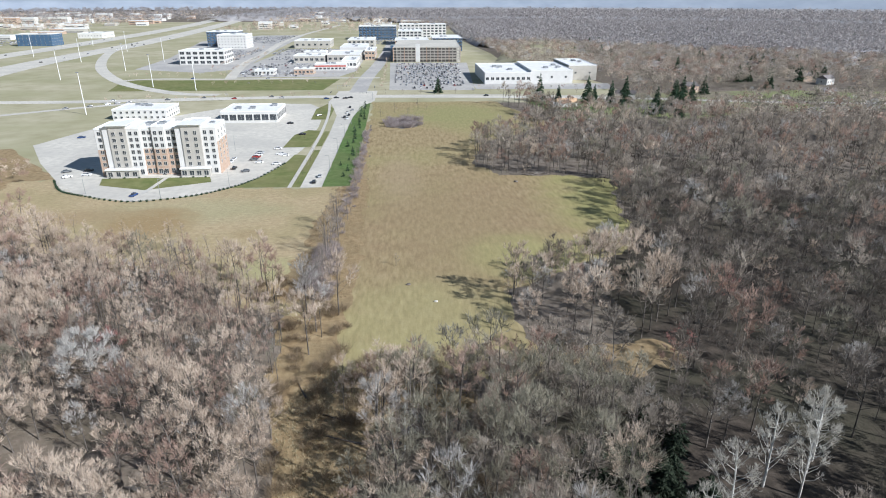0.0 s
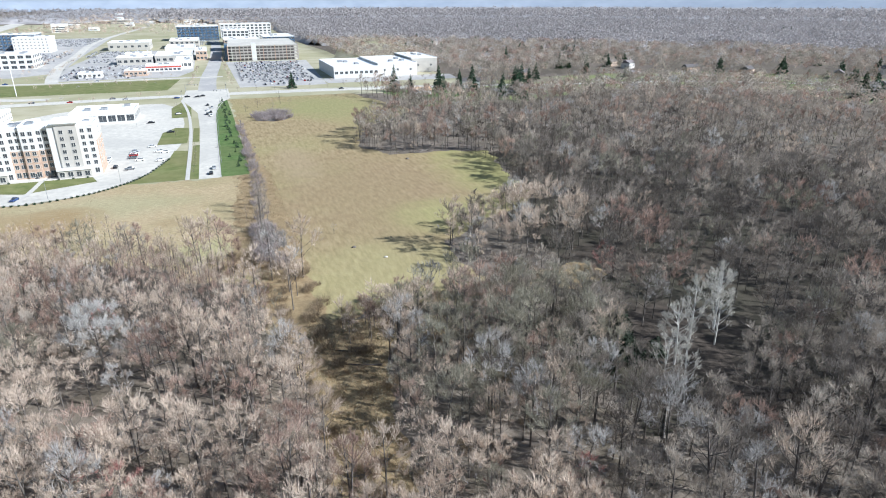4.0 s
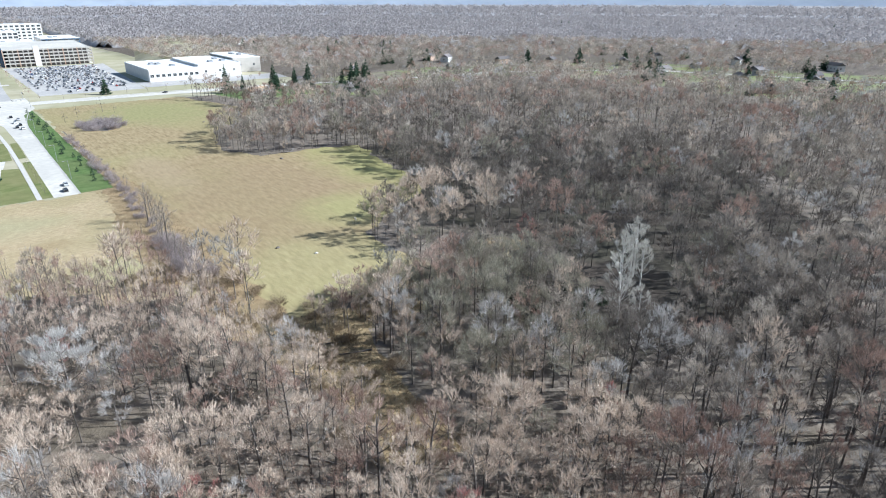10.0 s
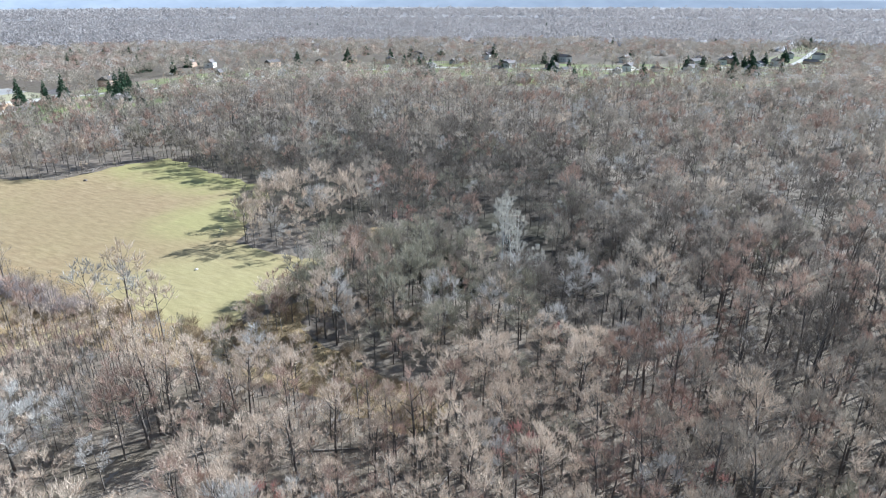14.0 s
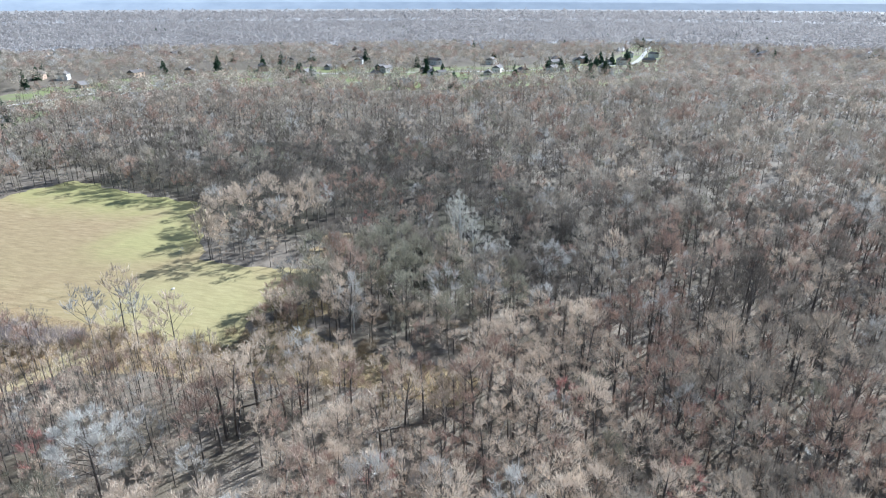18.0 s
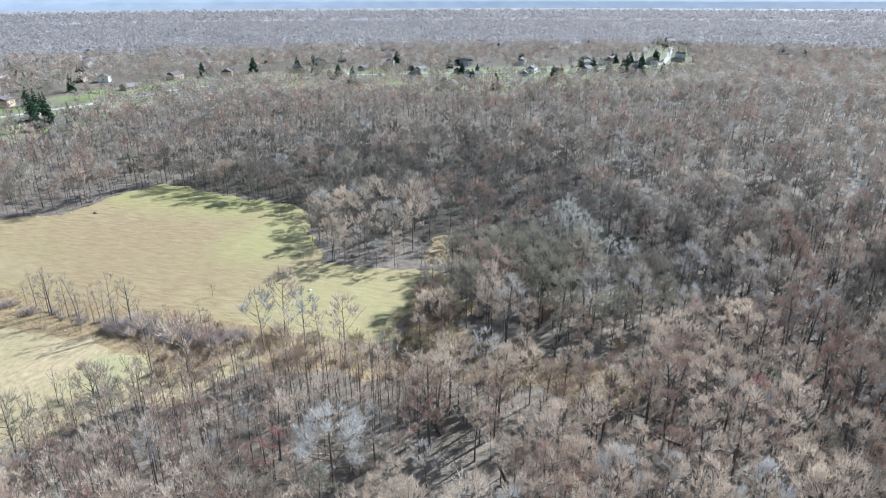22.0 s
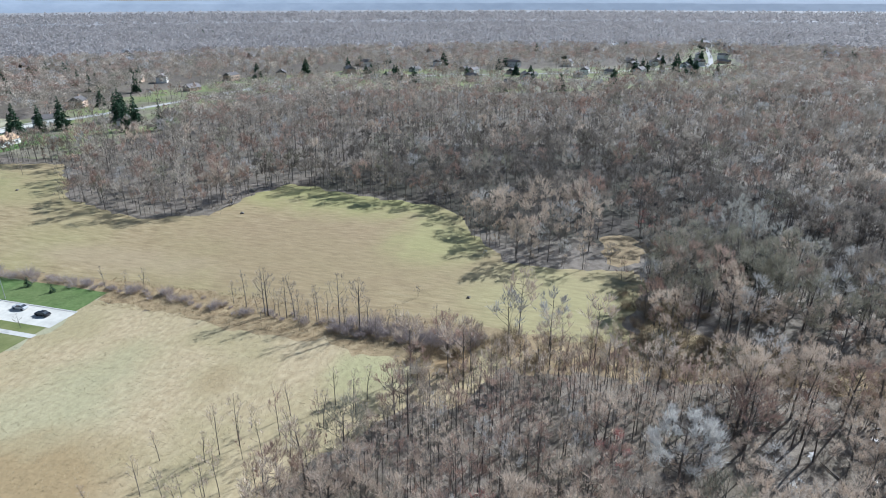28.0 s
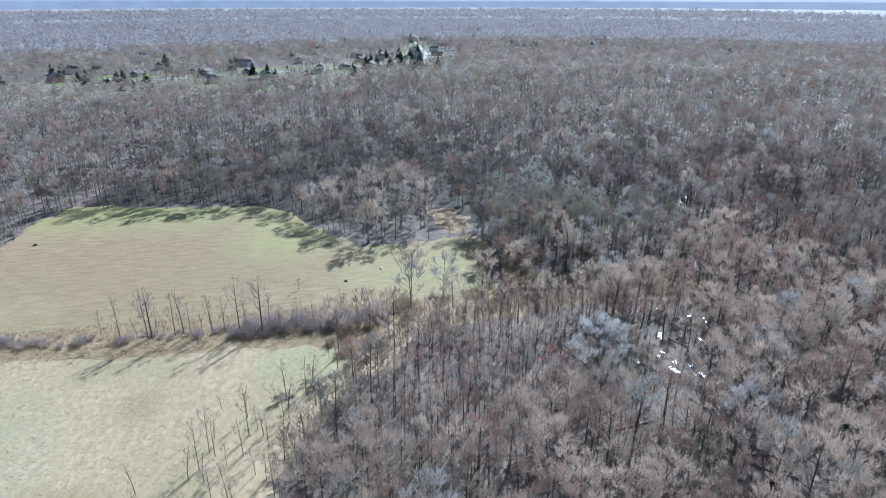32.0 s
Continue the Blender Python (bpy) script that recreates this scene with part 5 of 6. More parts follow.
for k in range(4):
    place_copies(tree_thing("hedgerow_tree", slim[k], (M_BARK_GREY, M_TWIG), "slender leafless hedgerow tree between the fields", "tree", "hedgerow trees"), rows_at(hedge[k::4], 0.5, 1.05))
big = bare_tree(230, 17.5, 4.2, 12, 800, 0.045, 0.3, 6, 0.06, 1.3, 0.34)
place_copies(tree_thing("hedgerow_tree", big, (M_BARK, M_TWIG), "tall crooked leafless tree in the hedgerow", "tree", "hedgerow trees"), [(-29, 198, 0.4, 1.0), (-28, 227, 2.1, 0.92)])
# young trees at the meadow's edge and single trees in the fields
edge = [(-75, 194, 0.6), (-68, 198, 0.6), (-70, 189, 0.65), (-86, 207, 0.6), (-88, 216, 0.5), (-62, 190, 0.6), (-58, 184, 0.65), (-80, 203, 0.55), (-97, 213, 0.6), (-52, 178, 0.6), (-64, 204, 0.35), (-104, 217, 0.55), (-47, 180, 0.45), (-74, 204, 0.45)]
place_copies(tree_thing("young_tree", slim[1], (M_BARK, M_TWIG_TAN), "thin young leafless tree at the meadow's edge", "tree", "young trees"), rows_at(edge))
place_copies(tree_thing("field_tree", bare_tree(240, 7, 2.4, 8, 300, 0.05, 0.2), (M_BARK, M_TWIG), "small leafless tree standing alone in the field", "tree"), [(-5, 189, 0, 0.7), (75, 431, 1, 1.2)])
# the great silver-twigged tree and the pale group in the wood
place_copies(tree_thing("silver_tree", bare_tree(250, 20.5, 7.8, 26, 6500, 0.06, 0.2, 7, 0.02, 1.2, 0.2, 0.26), (M_BARK, M_TWIG_SILVER), "broad domed tree with silvery grey twigs", "tree"), [(-69.5, 118, 0.0, 1.0)])
pale = [bare_tree(260 + i, 19, 4.4 + 0.5 * i, 18, 2400, 0.058, 0.16, 6, 0.03, 1.2, 0.22, 0.3) for i in range(2)]
for k in range(2):
    place_copies(tree_thing("pale_tree", pale[k], (M_BARK_PALE, M_TWIG_PALE), "white-barked leafless tree standing out from the dark wood", "tree", "pale trees"),
                 rows_at([(73, 88, 1.05), (76, 91, 1.0), (63, 85, 0.98), (46, 73, 0.88), (46, 67, 0.85), (53, 78, 0.9), (68, 82, 0.8)][k::2]))
place_copies(tree_thing("pale_tree", pale[0], (M_BARK_PALE, M_TWIG_SILVER), "greyish pale leafless tree in the wood", "tree", "pale trees"), rows_at([(-2, 98, 0.75), (92, 76, 0.8), (34, 120, 0.7), (108, 60, 0.85)]))

M_TWIG_MAPLE = material("red_maple_twigs", [(0.34, 0.15, 0.13), (0.48, 0.24, 0.21), (0.56, 0.33, 0.29)], 0.2, 3, island=0.25, thin=0.3)
place_copies(tree_thing("red_maple", bare_tree(275, 15, 4.6, 10, 1100, 0.045, 0.28), (M_BARK, M_TWIG_MAPLE), "leafless maple flushed red with buds", "tree", "red maples"),
             rows_at([(-60, 68, 1.0), (11, 48, 0.8), (-32, 40, 1.05), (-48, 19, 0.95), (-5, 19, 0.9), (-66, 74, 0.8), (-92, 150, 0.9), (62, 122, 0.9), (88, 150, 0.9), (-70, 130, 0.85), (-24, 12, 0.9)]))

# evergreens
spruce = [conifer(300 + i, 19, 3.6 + 0.5 * i, 22, 20, 0.75) for i in range(3)]
pine = [conifer(320 + i, 19, 5.6 + 0.6 * i, 14, 20, 1.5, 0.16) for i in range(2)]
spots = [(111, 528, 1.0), (149, 517, 1.0), (178, 509, 0.9), (221, 498, 1.0), (213, 494, 0.85), (186, 462, 1.0), (195, 441, 0.95), (170, 520, 0.7), (28, 582, 0.7), (204, 470, 0.9), (232, 505, 0.8), (160, 535, 0.6), (130, 540, 0.5), (345, 590, 0.8), (268, 560, 0.75), (300, 700, 0.9), (340, 640, 0.8)]
for k in range(3):
    place_copies(tree_thing("spruce", spruce[k], (M_BARK, M_NEEDLE), "dark green spruce at the field's end", "spruce", "evergreens"), rows_at(spots[k::3], 1.1, 1.45))
rr = random.Random(9)
far_pines = [(481, 370), (556, 437), (508, 228), (530, 420), (500, 390)]
far_pines += [(rr.uniform(430, 800), rr.uniform(20, 620)) for _ in range(45)] + [(rr.uniform(260, 520), rr.uniform(560, 1150)) for _ in range(26)] + [(rr.uniform(620, 1000), rr.uniform(-420, 60)) for _ in range(14)] + [(rr.uniform(300, 1500), rr.uniform(650, 1600)) for _ in range(40)] + [(rr.uniform(800, 1500), rr.uniform(-300, 650)) for _ in range(36)]
far_pines = [(x, y) for x, y in far_pines if x > 640 or y > 620 or inside(HAMLET, np.array([x]), np.array([y]))[0]]
for k in range(2):
    place_copies(tree_thing("pine", pine[k], (M_BARK, M_NEEDLE), "dark green pine among the suburb's bare trees", "pine", "evergreens"), rows_at([(x, y, rr.uniform(0.6, 1.05)) for x, y in far_pines[k::2]]))
M_YEW = material("dark_yew", [(0.016, 0.024, 0.014), (0.032, 0.045, 0.026), (0.05, 0.064, 0.04)], 0.6, 4, island=0.3)
low = conifer(340, 5.5, 2.6, 9, 15, 0.5, 0.1)
place_copies(tree_thing("evergreen_thicket", low, (M_BARK, M_YEW), "low dark evergreen in the shaded wood", "evergreen", "evergreen undergrowth"),
             rows_at([(43 + rr.uniform(-11, 10), 89 + rr.uniform(-9, 9), rr.uniform(0.5, 1.1)) for _ in range(22)] + [(48, 105, 0.8), (20, 96, 0.5), (28, 90, 0.5)]))
young = conifer(350, 4.2, 1.3, 9, 11, 0.28)
place_copies(tree_thing("young_spruce", young, (M_BARK, M_NEEDLE), "young planted spruce on the lawn strip", "spruce", "planted spruces"), rows_at([(-33.5 + rr.uniform(-2.5, 2.5), y, rr.uniform(0.6, 1.0)) for y in range(300, 528, 11)]))

# brush: along the hedge, round the pond, at the wood's foot
thickets = [bush(400 + i, 3.2, 2.6, 330, 0.05) for i in range(3)]


def brush(name, spots, mat, label, group):
    for k in range(3):
        here = spots[k::3]
        if not here:
            continue
        ob = put(name, mesh_from(name, *thickets[k], [mat]))
        tagged(ob, label, "shrub", group)
        place_copies(ob, rows_at(here, 0.8, 1.25), 0.0)


line = [(-28 + rr.uniform(-4.5, 4), y + rr.uniform(-1, 1), rr.uniform(0.6, 1.5)) for y in range(164, 206, 1)] + [(-28 + rr.uniform(-2.5, 2.5), y + rr.uniform(-1, 1), rr.uniform(0.35, 0.8)) for y in range(200, 252, 2)]
line += [(-26 + rr.uniform(-2.5, 3), y + rr.uniform(-1, 1), rr.uniform(0.35, 0.9)) for y in range(252, 300, 2)] + [(-26.5 + rr.uniform(-2, 2), y, rr.uniform(0.5, 1.2)) for y in range(300, 412, 3)]
brush("hedge_shrub", line, M_TWIG_PURPLE, "purple-grey leafless shrub in the hedgerow", "hedgerow shrubs")
pond = [(-4 + (5 + 8 * (k % 3) / 2) * math.cos(2.4 * k) + rr.uniform(-2, 2), 437 + (7 + 10 * (k % 3) / 2) * math.sin(2.4 * k) + rr.uniform(-2, 2), rr.uniform(0.8, 1.4)) for k in range(48)]
brush("pond_shrub", pond, M_TWIG_PURPLE, "leafless brush round the pond", "pond shrubs")
foot = [(rr.uniform(-34, 14), rr.uniform(60, 130), rr.uniform(0.4, 1.1)) for _ in range(80)] + [(rr.uniform(-34, -16), rr.uniform(126, 166), rr.uniform(0.4, 1.1)) for _ in range(30)] + [(-38 + rr.uniform(-9, 6), 172 + rr.uniform(-9, 9), rr.uniform(0.3, 0.9)) for _ in range(26)]
brush("rust_shrub", foot, M_BRUSH, "rust and tan undergrowth at the field's foot", "undergrowth")
lot_edge = smooth_line([(-171, 301), (-160, 284), (-146, 275), (-122, 265), (-99, 271), (-84, 283), (-74, 300), (-66, 328)], 9)
dark = bush(410, 1.1, 0.75, 120, 0.09)
ob = put("clipped_shrub", mesh_from("clipped_shrub", *dark, [M_NEEDLE]))
tagged(ob, "small dark clipped shrub along the car park kerb", "shrub", "car park shrubs")
place_copies(ob, [(x * 1.0 - 0.0, y - 1.2, rr.uniform(0, 6), rr.uniform(0.8, 1.2)) for x, y in lot_edge], 0.05)
for k, x0 in enumerate((-146, -139, -132, -112, -106, -100)):
    c = copy_thing(ob, pose(x0, 302.5, 0.1, 0, 0, 40 * k))
road("kerb_lot", lot_edge, 0.5, M_KERB, "concrete kerb round the car park", 0.16, False)

# street and lot trees, leafless
place_copies(tree_thing("street_tree", bare_tree(270, 7, 2.2, 7, 160, 0.07, 0.28), (M_BARK, M_TWIG), "small leafless street tree", "tree", "street trees"),
             rows_at([(-53, y, 0.7) for y in range(290, 360, 14)] + [(x, 578 + rr.uniform(-2, 2), 0.9) for x in range(-20, 200, 16)] + [(8, 492, 1.6), (-10, 480, 1.3), (0, 470, 1.2), (14, 484, 1.0), (-20, 462, 1.2), (-65, 390, 0.8), (-64, 470, 0.8), (-68, 500, 0.8)]))

# trees about the town
tp = scatter((-1900, 900, 120, 3200), 21, 31)
keep = ((tp[:, 0] < -650) | (tp[:, 1] > 1500)) & ~((tp[:, 0] > -830) & (tp[:, 0] < -440)) & (np.random.default_rng(3).random(len(tp)) < 0.62)
joined("town_trees", CLUMP, tree_rows(tp[keep], 5, 9), TWIGS, "leafless trees about the far town")
np_ = scatter((-2700, 2250, -180, 4200), 42, 37)
np_ = np_[np.random.default_rng(6).random(len(np_)) < 0.8]
joined("town_woods_far", CROWNS, tree_rows(np_, 5, 13, small=0.8, tall=1.4), [M_BARK] + [M_TWIG_HAZE] * 6, "far leafless woods beyond the town")
bp = scatter((-420, 230, -165, 330), 7, 33)
bp = bp[inside([(-420, 260), (-260, 250), (-200, 262), (-178, 296), (-198, 328), (-300, 335), (-420, 330)], bp[:, 0], bp[:, 1])]
joined("brush_lot", CLUMP, np.column_stack([tree_rows(bp, 5, 10)[:, :3], np.full(len(bp), 0.4), tree_rows(bp, 5, 10)[:, 4:]]), TWIGS, "scrubby leafless brush beside the car park", "brush")
bank = scatter((95, 720, 210, 1900), 8, 35)
bank = bank[inside([(135, 800), (162, 770), (178, 1000), (182, 1400), (200, 1850), (170, 1850), (150, 1400), (142, 1000)], bank[:, 0], bank[:, 1])]
M_YELLOW = material("willow_twigs", [(0.3, 0.27, 0.1), (0.42, 0.37, 0.16)], 0.2, 3, island=0.3, thin=0.3)
joined("bank_trees", CLUMP, np.column_stack([tree_rows(bank, 5, 11)[:, :3], np.full(len(bank), 0.55), tree_rows(bank, 5, 11)[:, 4:]]), [M_BARK, M_TWIG_TAN, M_YELLOW, M_YELLOW, M_TWIG_TAN, M_YELLOW, M_TWIG_TAN], "yellowish young trees on the embankment")


# ---- cars ----
CAR_PAINT = [material("car_paint_" + k, [c, tuple(min(1, v * 1.1) for v in c)], 2.0, 2, rough=0.25, spec=0.6) for k, c in (("white", (0.75, 0.75, 0.74)), ("black", (0.015, 0.015, 0.018)), ("silver", (0.42, 0.43, 0.44)), ("grey", (0.12, 0.125, 0.13)), ("blue", (0.03, 0.06, 0.16)), ("red", (0.3, 0.03, 0.025)))]
M_TYRE = material("tyre_rubber", [(0.015, 0.015, 0.015), (0.03, 0.03, 0.03)], 3.0, 2)


def loft(sections):
    """A closed body through outline sections (x, half width, z low, z high), bevelled at the roof line."""
    bm = bmesh.new()
    rings = []
    for x, w, lo, hi in sections:
        rings.append([bm.verts.new(q) for q in ((x, -w, lo), (x, w, lo), (x, w, lo + (hi - lo) * 0.6), (x, w * 0.86, hi), (x, -w * 0.86, hi), (x, -w, lo + (hi - lo) * 0.6))])
    for a, b in zip(rings, rings[1:]):
        for k in range(6):
            bm.faces.new((a[k], a[(k + 1) % 6], b[(k + 1) % 6], b[k]))
    bm.faces.new(rings[0][::-1]), bm.faces.new(rings[-1])
    bmesh.ops.recalc_face_normals(bm, faces=bm.faces[:])
    return bm


def disc(r, w):
    bm = bmesh.new()
    bmesh.ops.create_cone(bm, cap_ends=True, segments=10, radius1=r, radius2=r, depth=w, matrix=Matrix.Rotation(radians(90), 4, "X"))
    return bm


def car(paint, colour):
    ob = tagged(new("car"), colour + " car parked or waiting on the pavement", "car", "cars")
    part("body", loft([(-2.25, 0.8, 0.35, 0.75), (-2.1, 0.88, 0.25, 0.9), (-0.9, 0.9, 0.22, 0.95), (1.0, 0.9, 0.22, 1.0), (2.0, 0.88, 0.25, 0.98), (2.25, 0.8, 0.35, 0.8)]), paint, ob)
    part("cabin", loft([(-1.0, 0.78, 0.9, 0.97), (-0.35, 0.76, 0.9, 1.4), (1.0, 0.76, 0.9, 1.45), (1.75, 0.78, 0.9, 1.0)]), M_DARKGLASS, ob, "dark glazed cabin")
    part("roof_panel", box(-0.35, -0.6, 1.38, 1.05, 0.6, 1.48, 0.03), paint, ob)
    for x in (-1.4, 1.4):
        for y in (-0.8, 0.8):
            part("wheel", disc(0.33, 0.22), M_TYRE, ob, at=pose(x, y, 0.33))
    return ob


spots = []
# queue at the lights, on the boulevard and the cross road
spots += [(-44, 455, 90), (-46.5, 462, 90), (-44, 470, 90), (-46, 480, 90), (-43, 492, 90), (-46, 505, 90), (-44, 300, 90), (-45.5, 290, 90), (-70, 552, 0), (-62, 556, 0), (-54, 553, 0), (-50, 557, 0), (-110, 560, 4), (-150, 557, 4), (-178, 563, 4), (-205, 553, 6), (-120, 566, 4), (-250, 552, 0), (-232, 540, 35), (-240, 536, 35), (-246, 532, 35), (-256, 523, 35), (-270, 512, 35), (-150, 700, 0), (-230, 703, 0), (70, 562, -5)]
# round the hotel
spots += [(-83, 312, 20), (-90, 318, 88), (-80, 330, 0), (-84, 336, 0), (-84, 342, 0), (-84, 347, 0), (-84, 352, 0), (-76, 362, 0), (-68, 402, 8), (-82, 440, 0), (-69, 345, 0), (-72, 348, 0), (-70, 326, 0), (-66, 470, 30), (-123, 273, 75), (-168, 306, 40), (-160, 309, 0), (-163, 318, 20), (-173, 316, 30), (-150, 340, 0), (-205, 400, 20), (-95, 332, 90), (-95, 338, 90)]
# on the motorway
spots += [(rr.choice((-505, -490, -480, -600, -588, -612)) + rr.uniform(-3, 3), rr.uniform(820, 1400), 90) for _ in range(26)]
lot = []
for row in range(13):
    for col in range(24):
        x, y = -14 + col * 3.0 + row * 0.9, 614 + row * 18.5
        if rr.random() < (0.85 if row > 6 else 0.55) * (1.0 if col > 3 else 0.4):
            lot += [(x, y, 90)]
            if rr.random() < 0.8:
                lot += [(x, y + 5.4, 90)]
rr.shuffle(lot)
spots += lot[:150]
for _ in range(45):
    row = rr.randrange(9)
    spots.append((-190 + rr.randrange(12) * 3.0 + (0 if row < 6 else 30), 730 + row * 17 + rr.choice((0, 5.4)), 90))
for _ in range(24):
    spots.append((-290 + rr.randrange(22) * 3.0, 930 + rr.randrange(8) * 24 + rr.choice((0, 5.4)), 90))
seen_ = set()
models = {}
NAMES = ("white", "black", "silver", "grey", "blue", "red")
for x, y, turn in spots[:265]:
    key = (round(x), round(y))
    if key in seen_:
        continue
    seen_.add(key)
    k = rr.choices(range(6), (5, 4, 4, 4, 2, 1))[0]
    at = pose(x, y, 0.055, 0, 0, turn + rr.choice((0, 180)))
    if k not in models:
        models[k] = car(CAR_PAINT[k], NAMES[k])
        models[k].matrix_basis = at
    else:
        copy_thing(models[k], at)


# ---- lamps, poles and small things ----
def mast(x, y, h):
    ob = tagged(new("high_mast_lamp"), "tall slim motorway lighting mast with a ring of lamps", "lamp post", "lighting masts")
    ob.matrix_basis = pose(x, y, 0)
    k = np.linspace(0, 1, 3)
    put("pole", mesh_from("pole", *tube(np.stack([0 * k, 0 * k, k * h], 1), 0.42 - 0.2 * k, 8), [M_CORNICE]), ob)
    part("lamp_ring", add_box(box(-1.3, -0.35, h - 0.5, 1.3, 0.35, h - 0.1, 0.1), -0.35, -1.3, h - 0.5, 0.35, 1.3, h - 0.1, 0.1), M_METAL, ob)
    return ob


first = mast(-242, 486, 31)
for x, y in ((-248, 637), (-200, 614), (-337, 791), (-368, 701), (-440, 900), (-452, 1080), (-330, 900), (-560, 1200), (-545, 980)):
    copy_thing(first, pose(x, y, 0))


def lamp_post():
    ob = tagged(new("street_lamp"), "thin grey street lamp with a flat head", "street lamp", "street lamps")
    k = np.linspace(0, 1, 3)
    put("pole", mesh_from("pole", *tube(np.stack([0 * k, 0 * k, k * 8.5], 1), 0.11 - 0.04 * k, 6), [M_METAL]), ob)
    part("arm", box(0, -0.05, 8.35, 1.8, 0.05, 8.45), M_METAL, ob)
    part("lamp_head", box(1.3, -0.18, 8.25, 2.1, 0.18, 8.4, 0.04), M_METAL, ob)
    return ob


first = lamp_post()
first.matrix_basis = pose(-40.2, 310, 0.05, 0, 0, 180)
for x, y, turn in ((-40.2, 350, 180), (-40, 392, 180), (-39.5, 436, 180), (-37, 484, 180), (-110, 269.5, 60), (-146, 277.5, 30), (-84, 285, 120), (-100, 360, 0), (-120, 400, 0), (-90, 430, 0), (-150, 420, 0), (-180, 380, 0), (5, 640, 0), (40, 640, 0), (5, 700, 0), (40, 700, 0), (5, 780, 0), (45, 780, 0)):
    copy_thing(first, pose(x, y, 0.05, 0, 0, turn))

# signal gantries at the crossing
def gantry(x, y, turn):
    ob = tagged(new("traffic_signal"), "traffic signal arm over the crossing", "traffic light", "traffic signals")
    ob.matrix_basis = pose(x, y, 0.05, 0, 0, turn)
    k = np.linspace(0, 1, 2)
    put("pole", mesh_from("pole", *tube(np.stack([0 * k, 0 * k, k * 6.5], 1), 0.14 - 0.02 * k, 6), [M_METAL]), ob)
    part("arm", box(0, -0.07, 6.2, 11, 0.07, 6.35), M_METAL, ob)
    for q in (5, 8, 10.5):
        part("signal_head", box(q - 0.18, -0.2, 5.3, q + 0.18, 0.15, 6.2, 0.03), M_TYRE, ob, "black signal head")


gantry(-30, 546, 180)
gantry(-64, 590, 0)
gantry(-66, 545, 90)
gantry(-30, 592, -90)

# timber pile and stones by the copse
def log_pile(x, y):
    ob = tagged(new("log_pile"), "heap of bleached logs and stumps at the copse edge", "logs")
    ob.matrix_basis = pose(x, y, 0, 0, 0, 20)
    for k in range(16):
        a, ln = rr.uniform(-30, 30), rr.uniform(2.5, 6)
        t = np.linspace(-0.5, 0.5, 3)
        v, f = tube(np.stack([t * ln, 0.06 * np.sin(5 * t), 0 * t], 1), np.full(3, rr.uniform(0.12, 0.24)), 6)
        put("log", mesh_from("log", v, f, [M_BARK_GREY if k % 2 else M_BARK]), ob, pose(rr.uniform(-6, 6), rr.uniform(-1.5, 1.5), 0.2 + 0.22 * (k % 3), rr.uniform(-8, 8), rr.uniform(-6, 6), a))


log_pile(62, 299)


def boulder(x, y, r, mat, name, label, category):
    bm = bmesh.new()
    bmesh.ops.create_icosphere(bm, subdivisions=2, radius=1)
    for v in bm.verts:
        v.co *= 1 + 0.25 * noise.noise(v.co * 1.7 + Vector((x, y, 0)))
        v.co = Vector((v.co.x * r * 1.3, v.co.y * r, max(-0.2, v.co.z * r * 0.7)))
    tagged(part(name, bm, mat, at=pose(x, y, 0.15)), label, category)


boulder(7, 162, 0.5, M_CONCRETE, "white_stone", "small pale stone lying in the field", "stone")
boulder(-1, 174, 0.6, M_BARK, "tree_stump", "dark stump standing in the mown field", "stump")
boulder(51, 286, 0.8, M_BARK, "tree_stump", "dark stump standing near the copse edge", "stump")
boulder(52, 409, 0.7, M_BARK, "tree_stump", "dark stump standing in the upper field", "stump")

# fallen trunks on the woodland floor
for k in range(40):
    x, y = rr.uniform(-110, 60), rr.uniform(10, 150)
    if inside(FIELD + [], np.array([x]), np.array([y]))[0] or inside(MEADOW, np.array([x]), np.array([y]))[0]:
        continue
    t = np.linspace(0, 1, 4)
    ln = rr.uniform(6, 13)
    v, f = tube(np.stack([t * ln, 0.3 * np.sin(2 * t), 0.15 + 0 * t], 1), 0.24 - 0.16 * t, 6)
    ob = put("fallen_trunk", mesh_from("fallen_trunk", v, f, [M_BARK_GREY if k % 3 == 0 else M_BARK]), at=pose(x, y, 0.05, 0, 0, rr.uniform(0, 360)))
    tagged(ob, "fallen tree trunk lying on the leaf litter", "log", "fallen trunks")


# grass tufts in the meadow and field
def tufts(name, poly, count, height, mat, label, seed):
    g = np.random.default_rng(seed)
    x0, y0 = np.min(poly, 0)
    x1, y1 = np.max(poly, 0)
    p = np.stack([g.uniform(x0, x1, count * 3), g.uniform(y0, y1, count * 3)], 1)
    p = p[inside(poly, p[:, 0], p[:, 1])]
    p = p[:count]
    k = len(p)
    base = np.column_stack([np.repeat(p, 3, 0) + g.normal(size=(3 * k, 2)) * 0.12, np.full(3 * k, 0.03)])
    tip = base + np.column_stack([g.normal(size=(3 * k, 2)) * 0.35 * height, g.uniform(0.4, 1.0, 3 * k) * height])
    v, f = blades(base, tip, np.full(3 * k, 0.13), g)
    tagged(put(name, mesh_from(name, v, f, [mat])), label, "grass", kind="stuff")


M_STRAW = material("straw_tufts", [(0.3, 0.245, 0.145), (0.42, 0.36, 0.23), (0.52, 0.455, 0.31)], 0.2, 3, island=0.35, thin=0.3)
M_STRAW_RUST = material("rust_tufts", [(0.36, 0.27, 0.16), (0.48, 0.38, 0.24)], 0.2, 3, island=0.35, thin=0.3)
tufts("meadow_grass", MEADOW, 16000, 0.13, M_STRAW, "dry straw tufts standing in the meadow", 61)
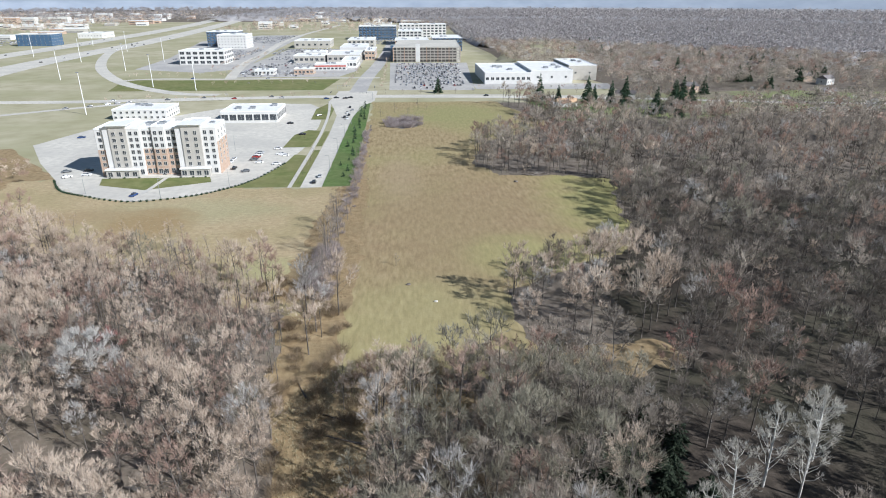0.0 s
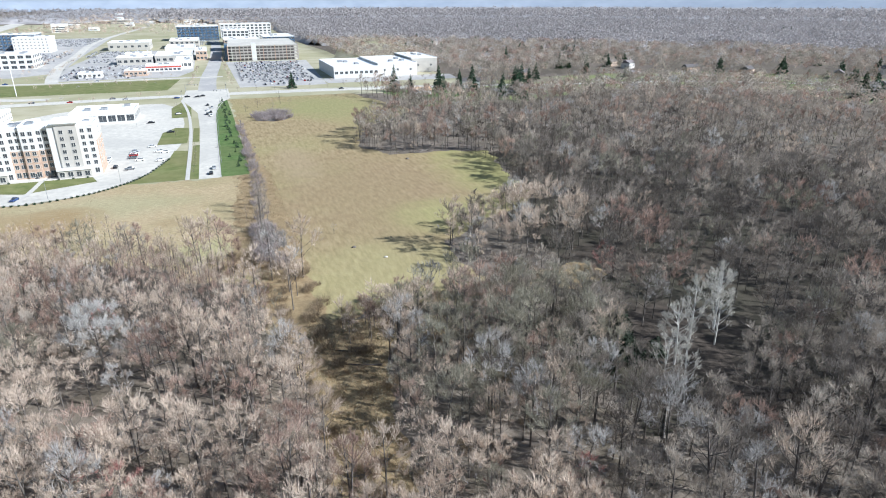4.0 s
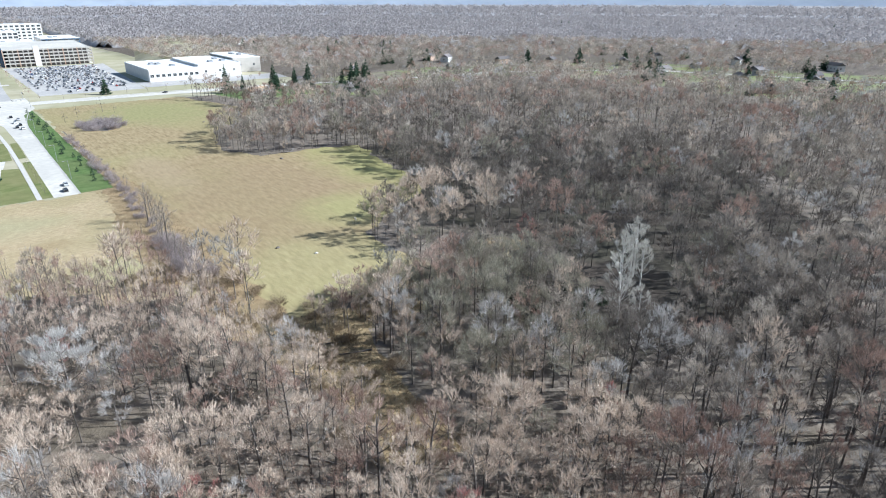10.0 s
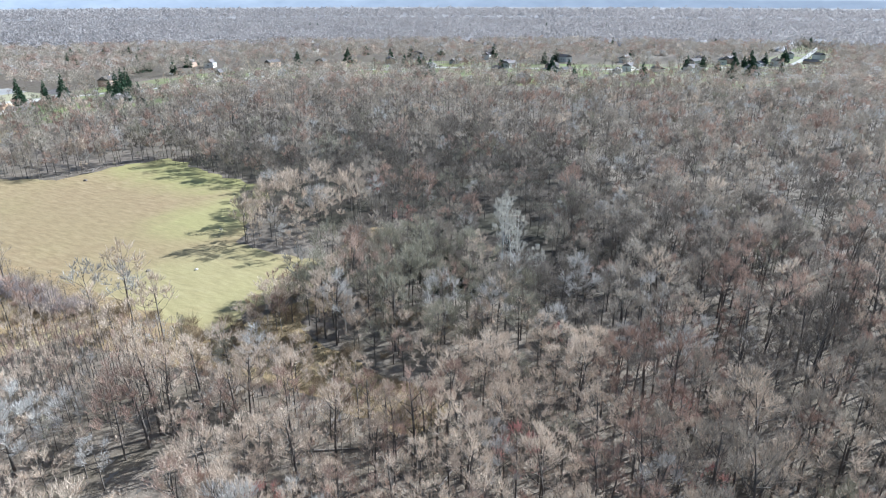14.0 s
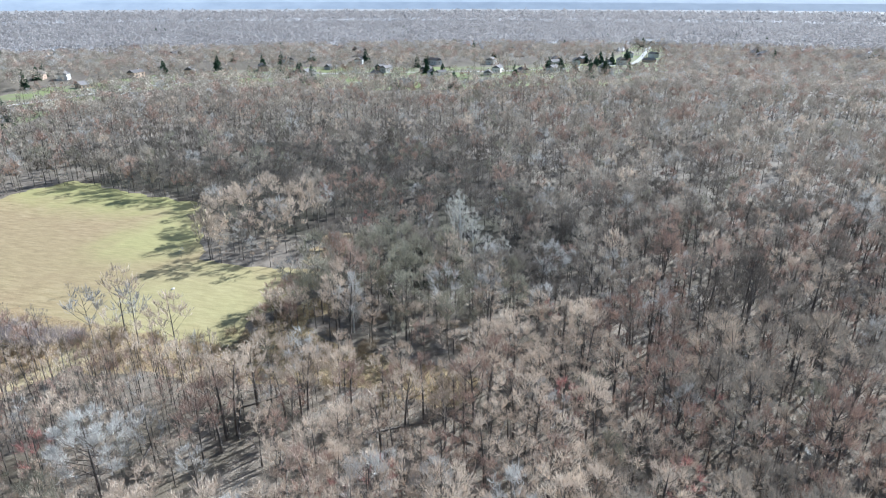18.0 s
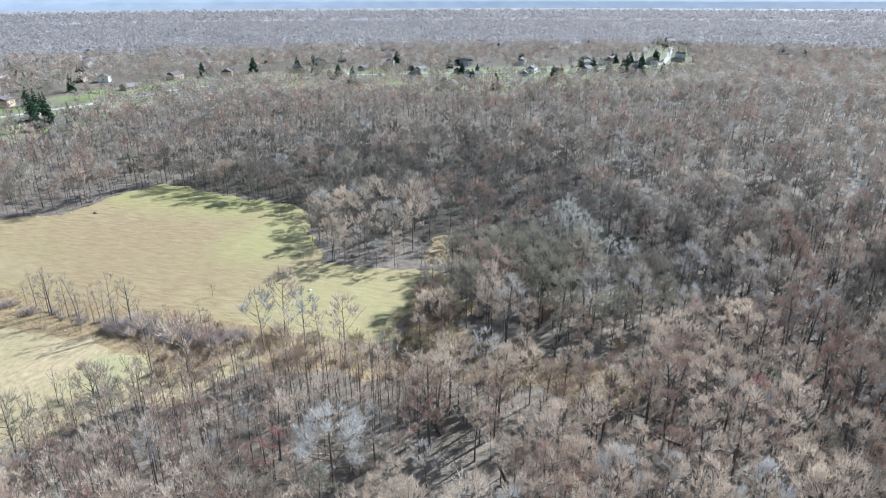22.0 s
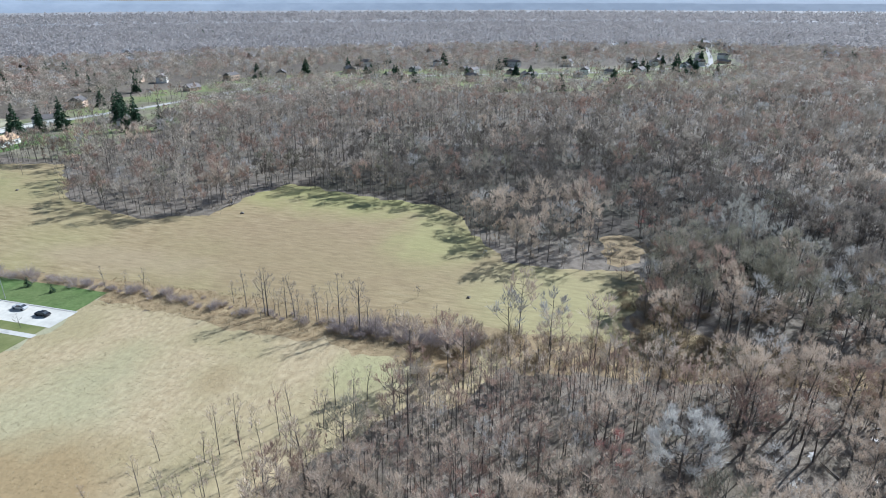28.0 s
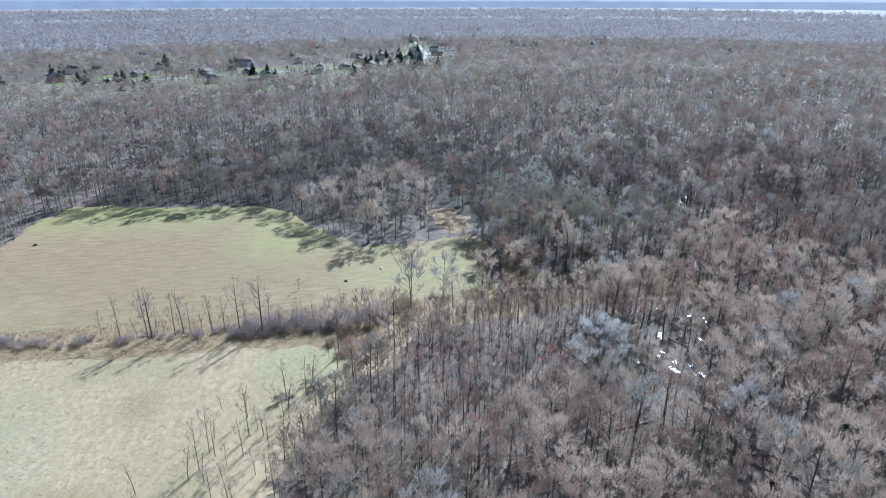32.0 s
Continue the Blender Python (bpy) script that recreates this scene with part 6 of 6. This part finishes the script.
tufts("hedge_grass", [(-36, 166), (-18, 166), (-18, 290), (-36, 282)], 5000, 0.35, M_STRAW_RUST, "rust-coloured rough grass along the hedgerow", 63)
tufts("clearing_grass", CLEARING, 4000, 0.6, M_STRAW, "tall straw grass in the small clearing", 64)

# cars parked far off in rows, too many to tell apart
M_CARS = material("parked_car_paint", [(0.12, 0.12, 0.13), (0.4, 0.4, 0.4)], 0.3, 2, rough=0.3, island=0.7, spec=0.5)
g = np.random.default_rng(15)
rows = []
LOTS = [((-12, 640, 60, 850), 12.0, 0.6), ((-190, 720, -112, 860), 14.0, 0.5), ((-190, 910, -112, 955), 13.0, 0.6), ((-205, 990, -125, 1095), 13.0, 0.6), ((-325, 920, -235, 1100), 15.0, 0.55), ((-320, 1240, -240, 1480), 15.0, 0.5), ((-60, 1215, -20, 1320), 13.0, 0.5), ((-1000, 1200, -720, 1390), 18.0, 0.35)]
for (x0, y0, x1, y1), gap, full in LOTS:
    for yy in np.arange(y0, y1, gap):
        for xx in np.arange(x0, x1, 2.9):
            if g.random() < full:
                rows.append((xx + g.uniform(-0.2, 0.2), yy + g.choice((0, 5.2)) + g.uniform(-0.3, 0.3)))
rows = np.array(rows)
# a low body and a narrower cabin, tapering upwards
shell = np.array([(sx_ * w, sy_ * d + s, z) for w, d, s, z in ((0.9, 2.2, 0, 0.3), (0.9, 2.2, 0, 0.85), (0.82, 1.35, -0.2, 0.95), (0.65, 0.85, -0.3, 1.45)) for sx_, sy_ in ((-1, -1), (1, -1), (1, 1), (-1, 1))])
quads = [(4 * k + a, 4 * k + (a + 1) % 4, 4 * k + 4 + (a + 1) % 4, 4 * k + 4 + a) for k in range(3) for a in range(4)] + [(12, 13, 14, 15)]
tris = np.array([t for a, b, c, d in quads for t in ((a, b, c), (a, c, d))])
v = (shell[None] + np.column_stack([rows, np.full(len(rows), 0.02)])[:, None]).reshape(-1, 3)
f = (tris[None] + (np.arange(len(rows)) * len(shell))[:, None, None]).reshape(-1, 3)
tagged(put("parked_cars_far", mesh_from("parked_cars_far", v, f, [M_CARS])), "many parked cars in rows on the far car parks", "cars", kind="stuff")

# small trees along the town's roads and car parks, scrub beyond the motorway
lines = [((-300, 707), (-80, 709)), ((-250, 538), (-75, 550)), ((-199, 715), (-208, 1000)), ((-229, 770), (-236, 1100)), ((-60, 612), (-56, 780)), ((-24, 606), (-26, 860)), ((-10, 706), (60, 704)), ((-10, 790), (60, 788)), ((70, 596), (200, 592)), ((-190, 640), (-90, 640))]
spots = np.array([(x0 + (x1 - x0) * t + g.uniform(-2, 2), y0 + (y1 - y0) * t + g.uniform(-2, 2)) for (x0, y0), (x1, y1) in lines for t in np.arange(0, 1, 11 / math.hypot(x1 - x0, y1 - y0))])
joined("town_street_trees", CLUMP, tree_rows(spots, 5, 41, small=0.25, tall=0.45), TWIGS, "small leafless trees along the town's roads")
scrub = scatter((-1050, 700, -645, 1050), 15, 43)
joined("town_scrub", CLUMP, tree_rows(scrub, 5, 42, small=0.3, tall=0.55), TWIGS, "brown scrub beyond the motorway", "brush")
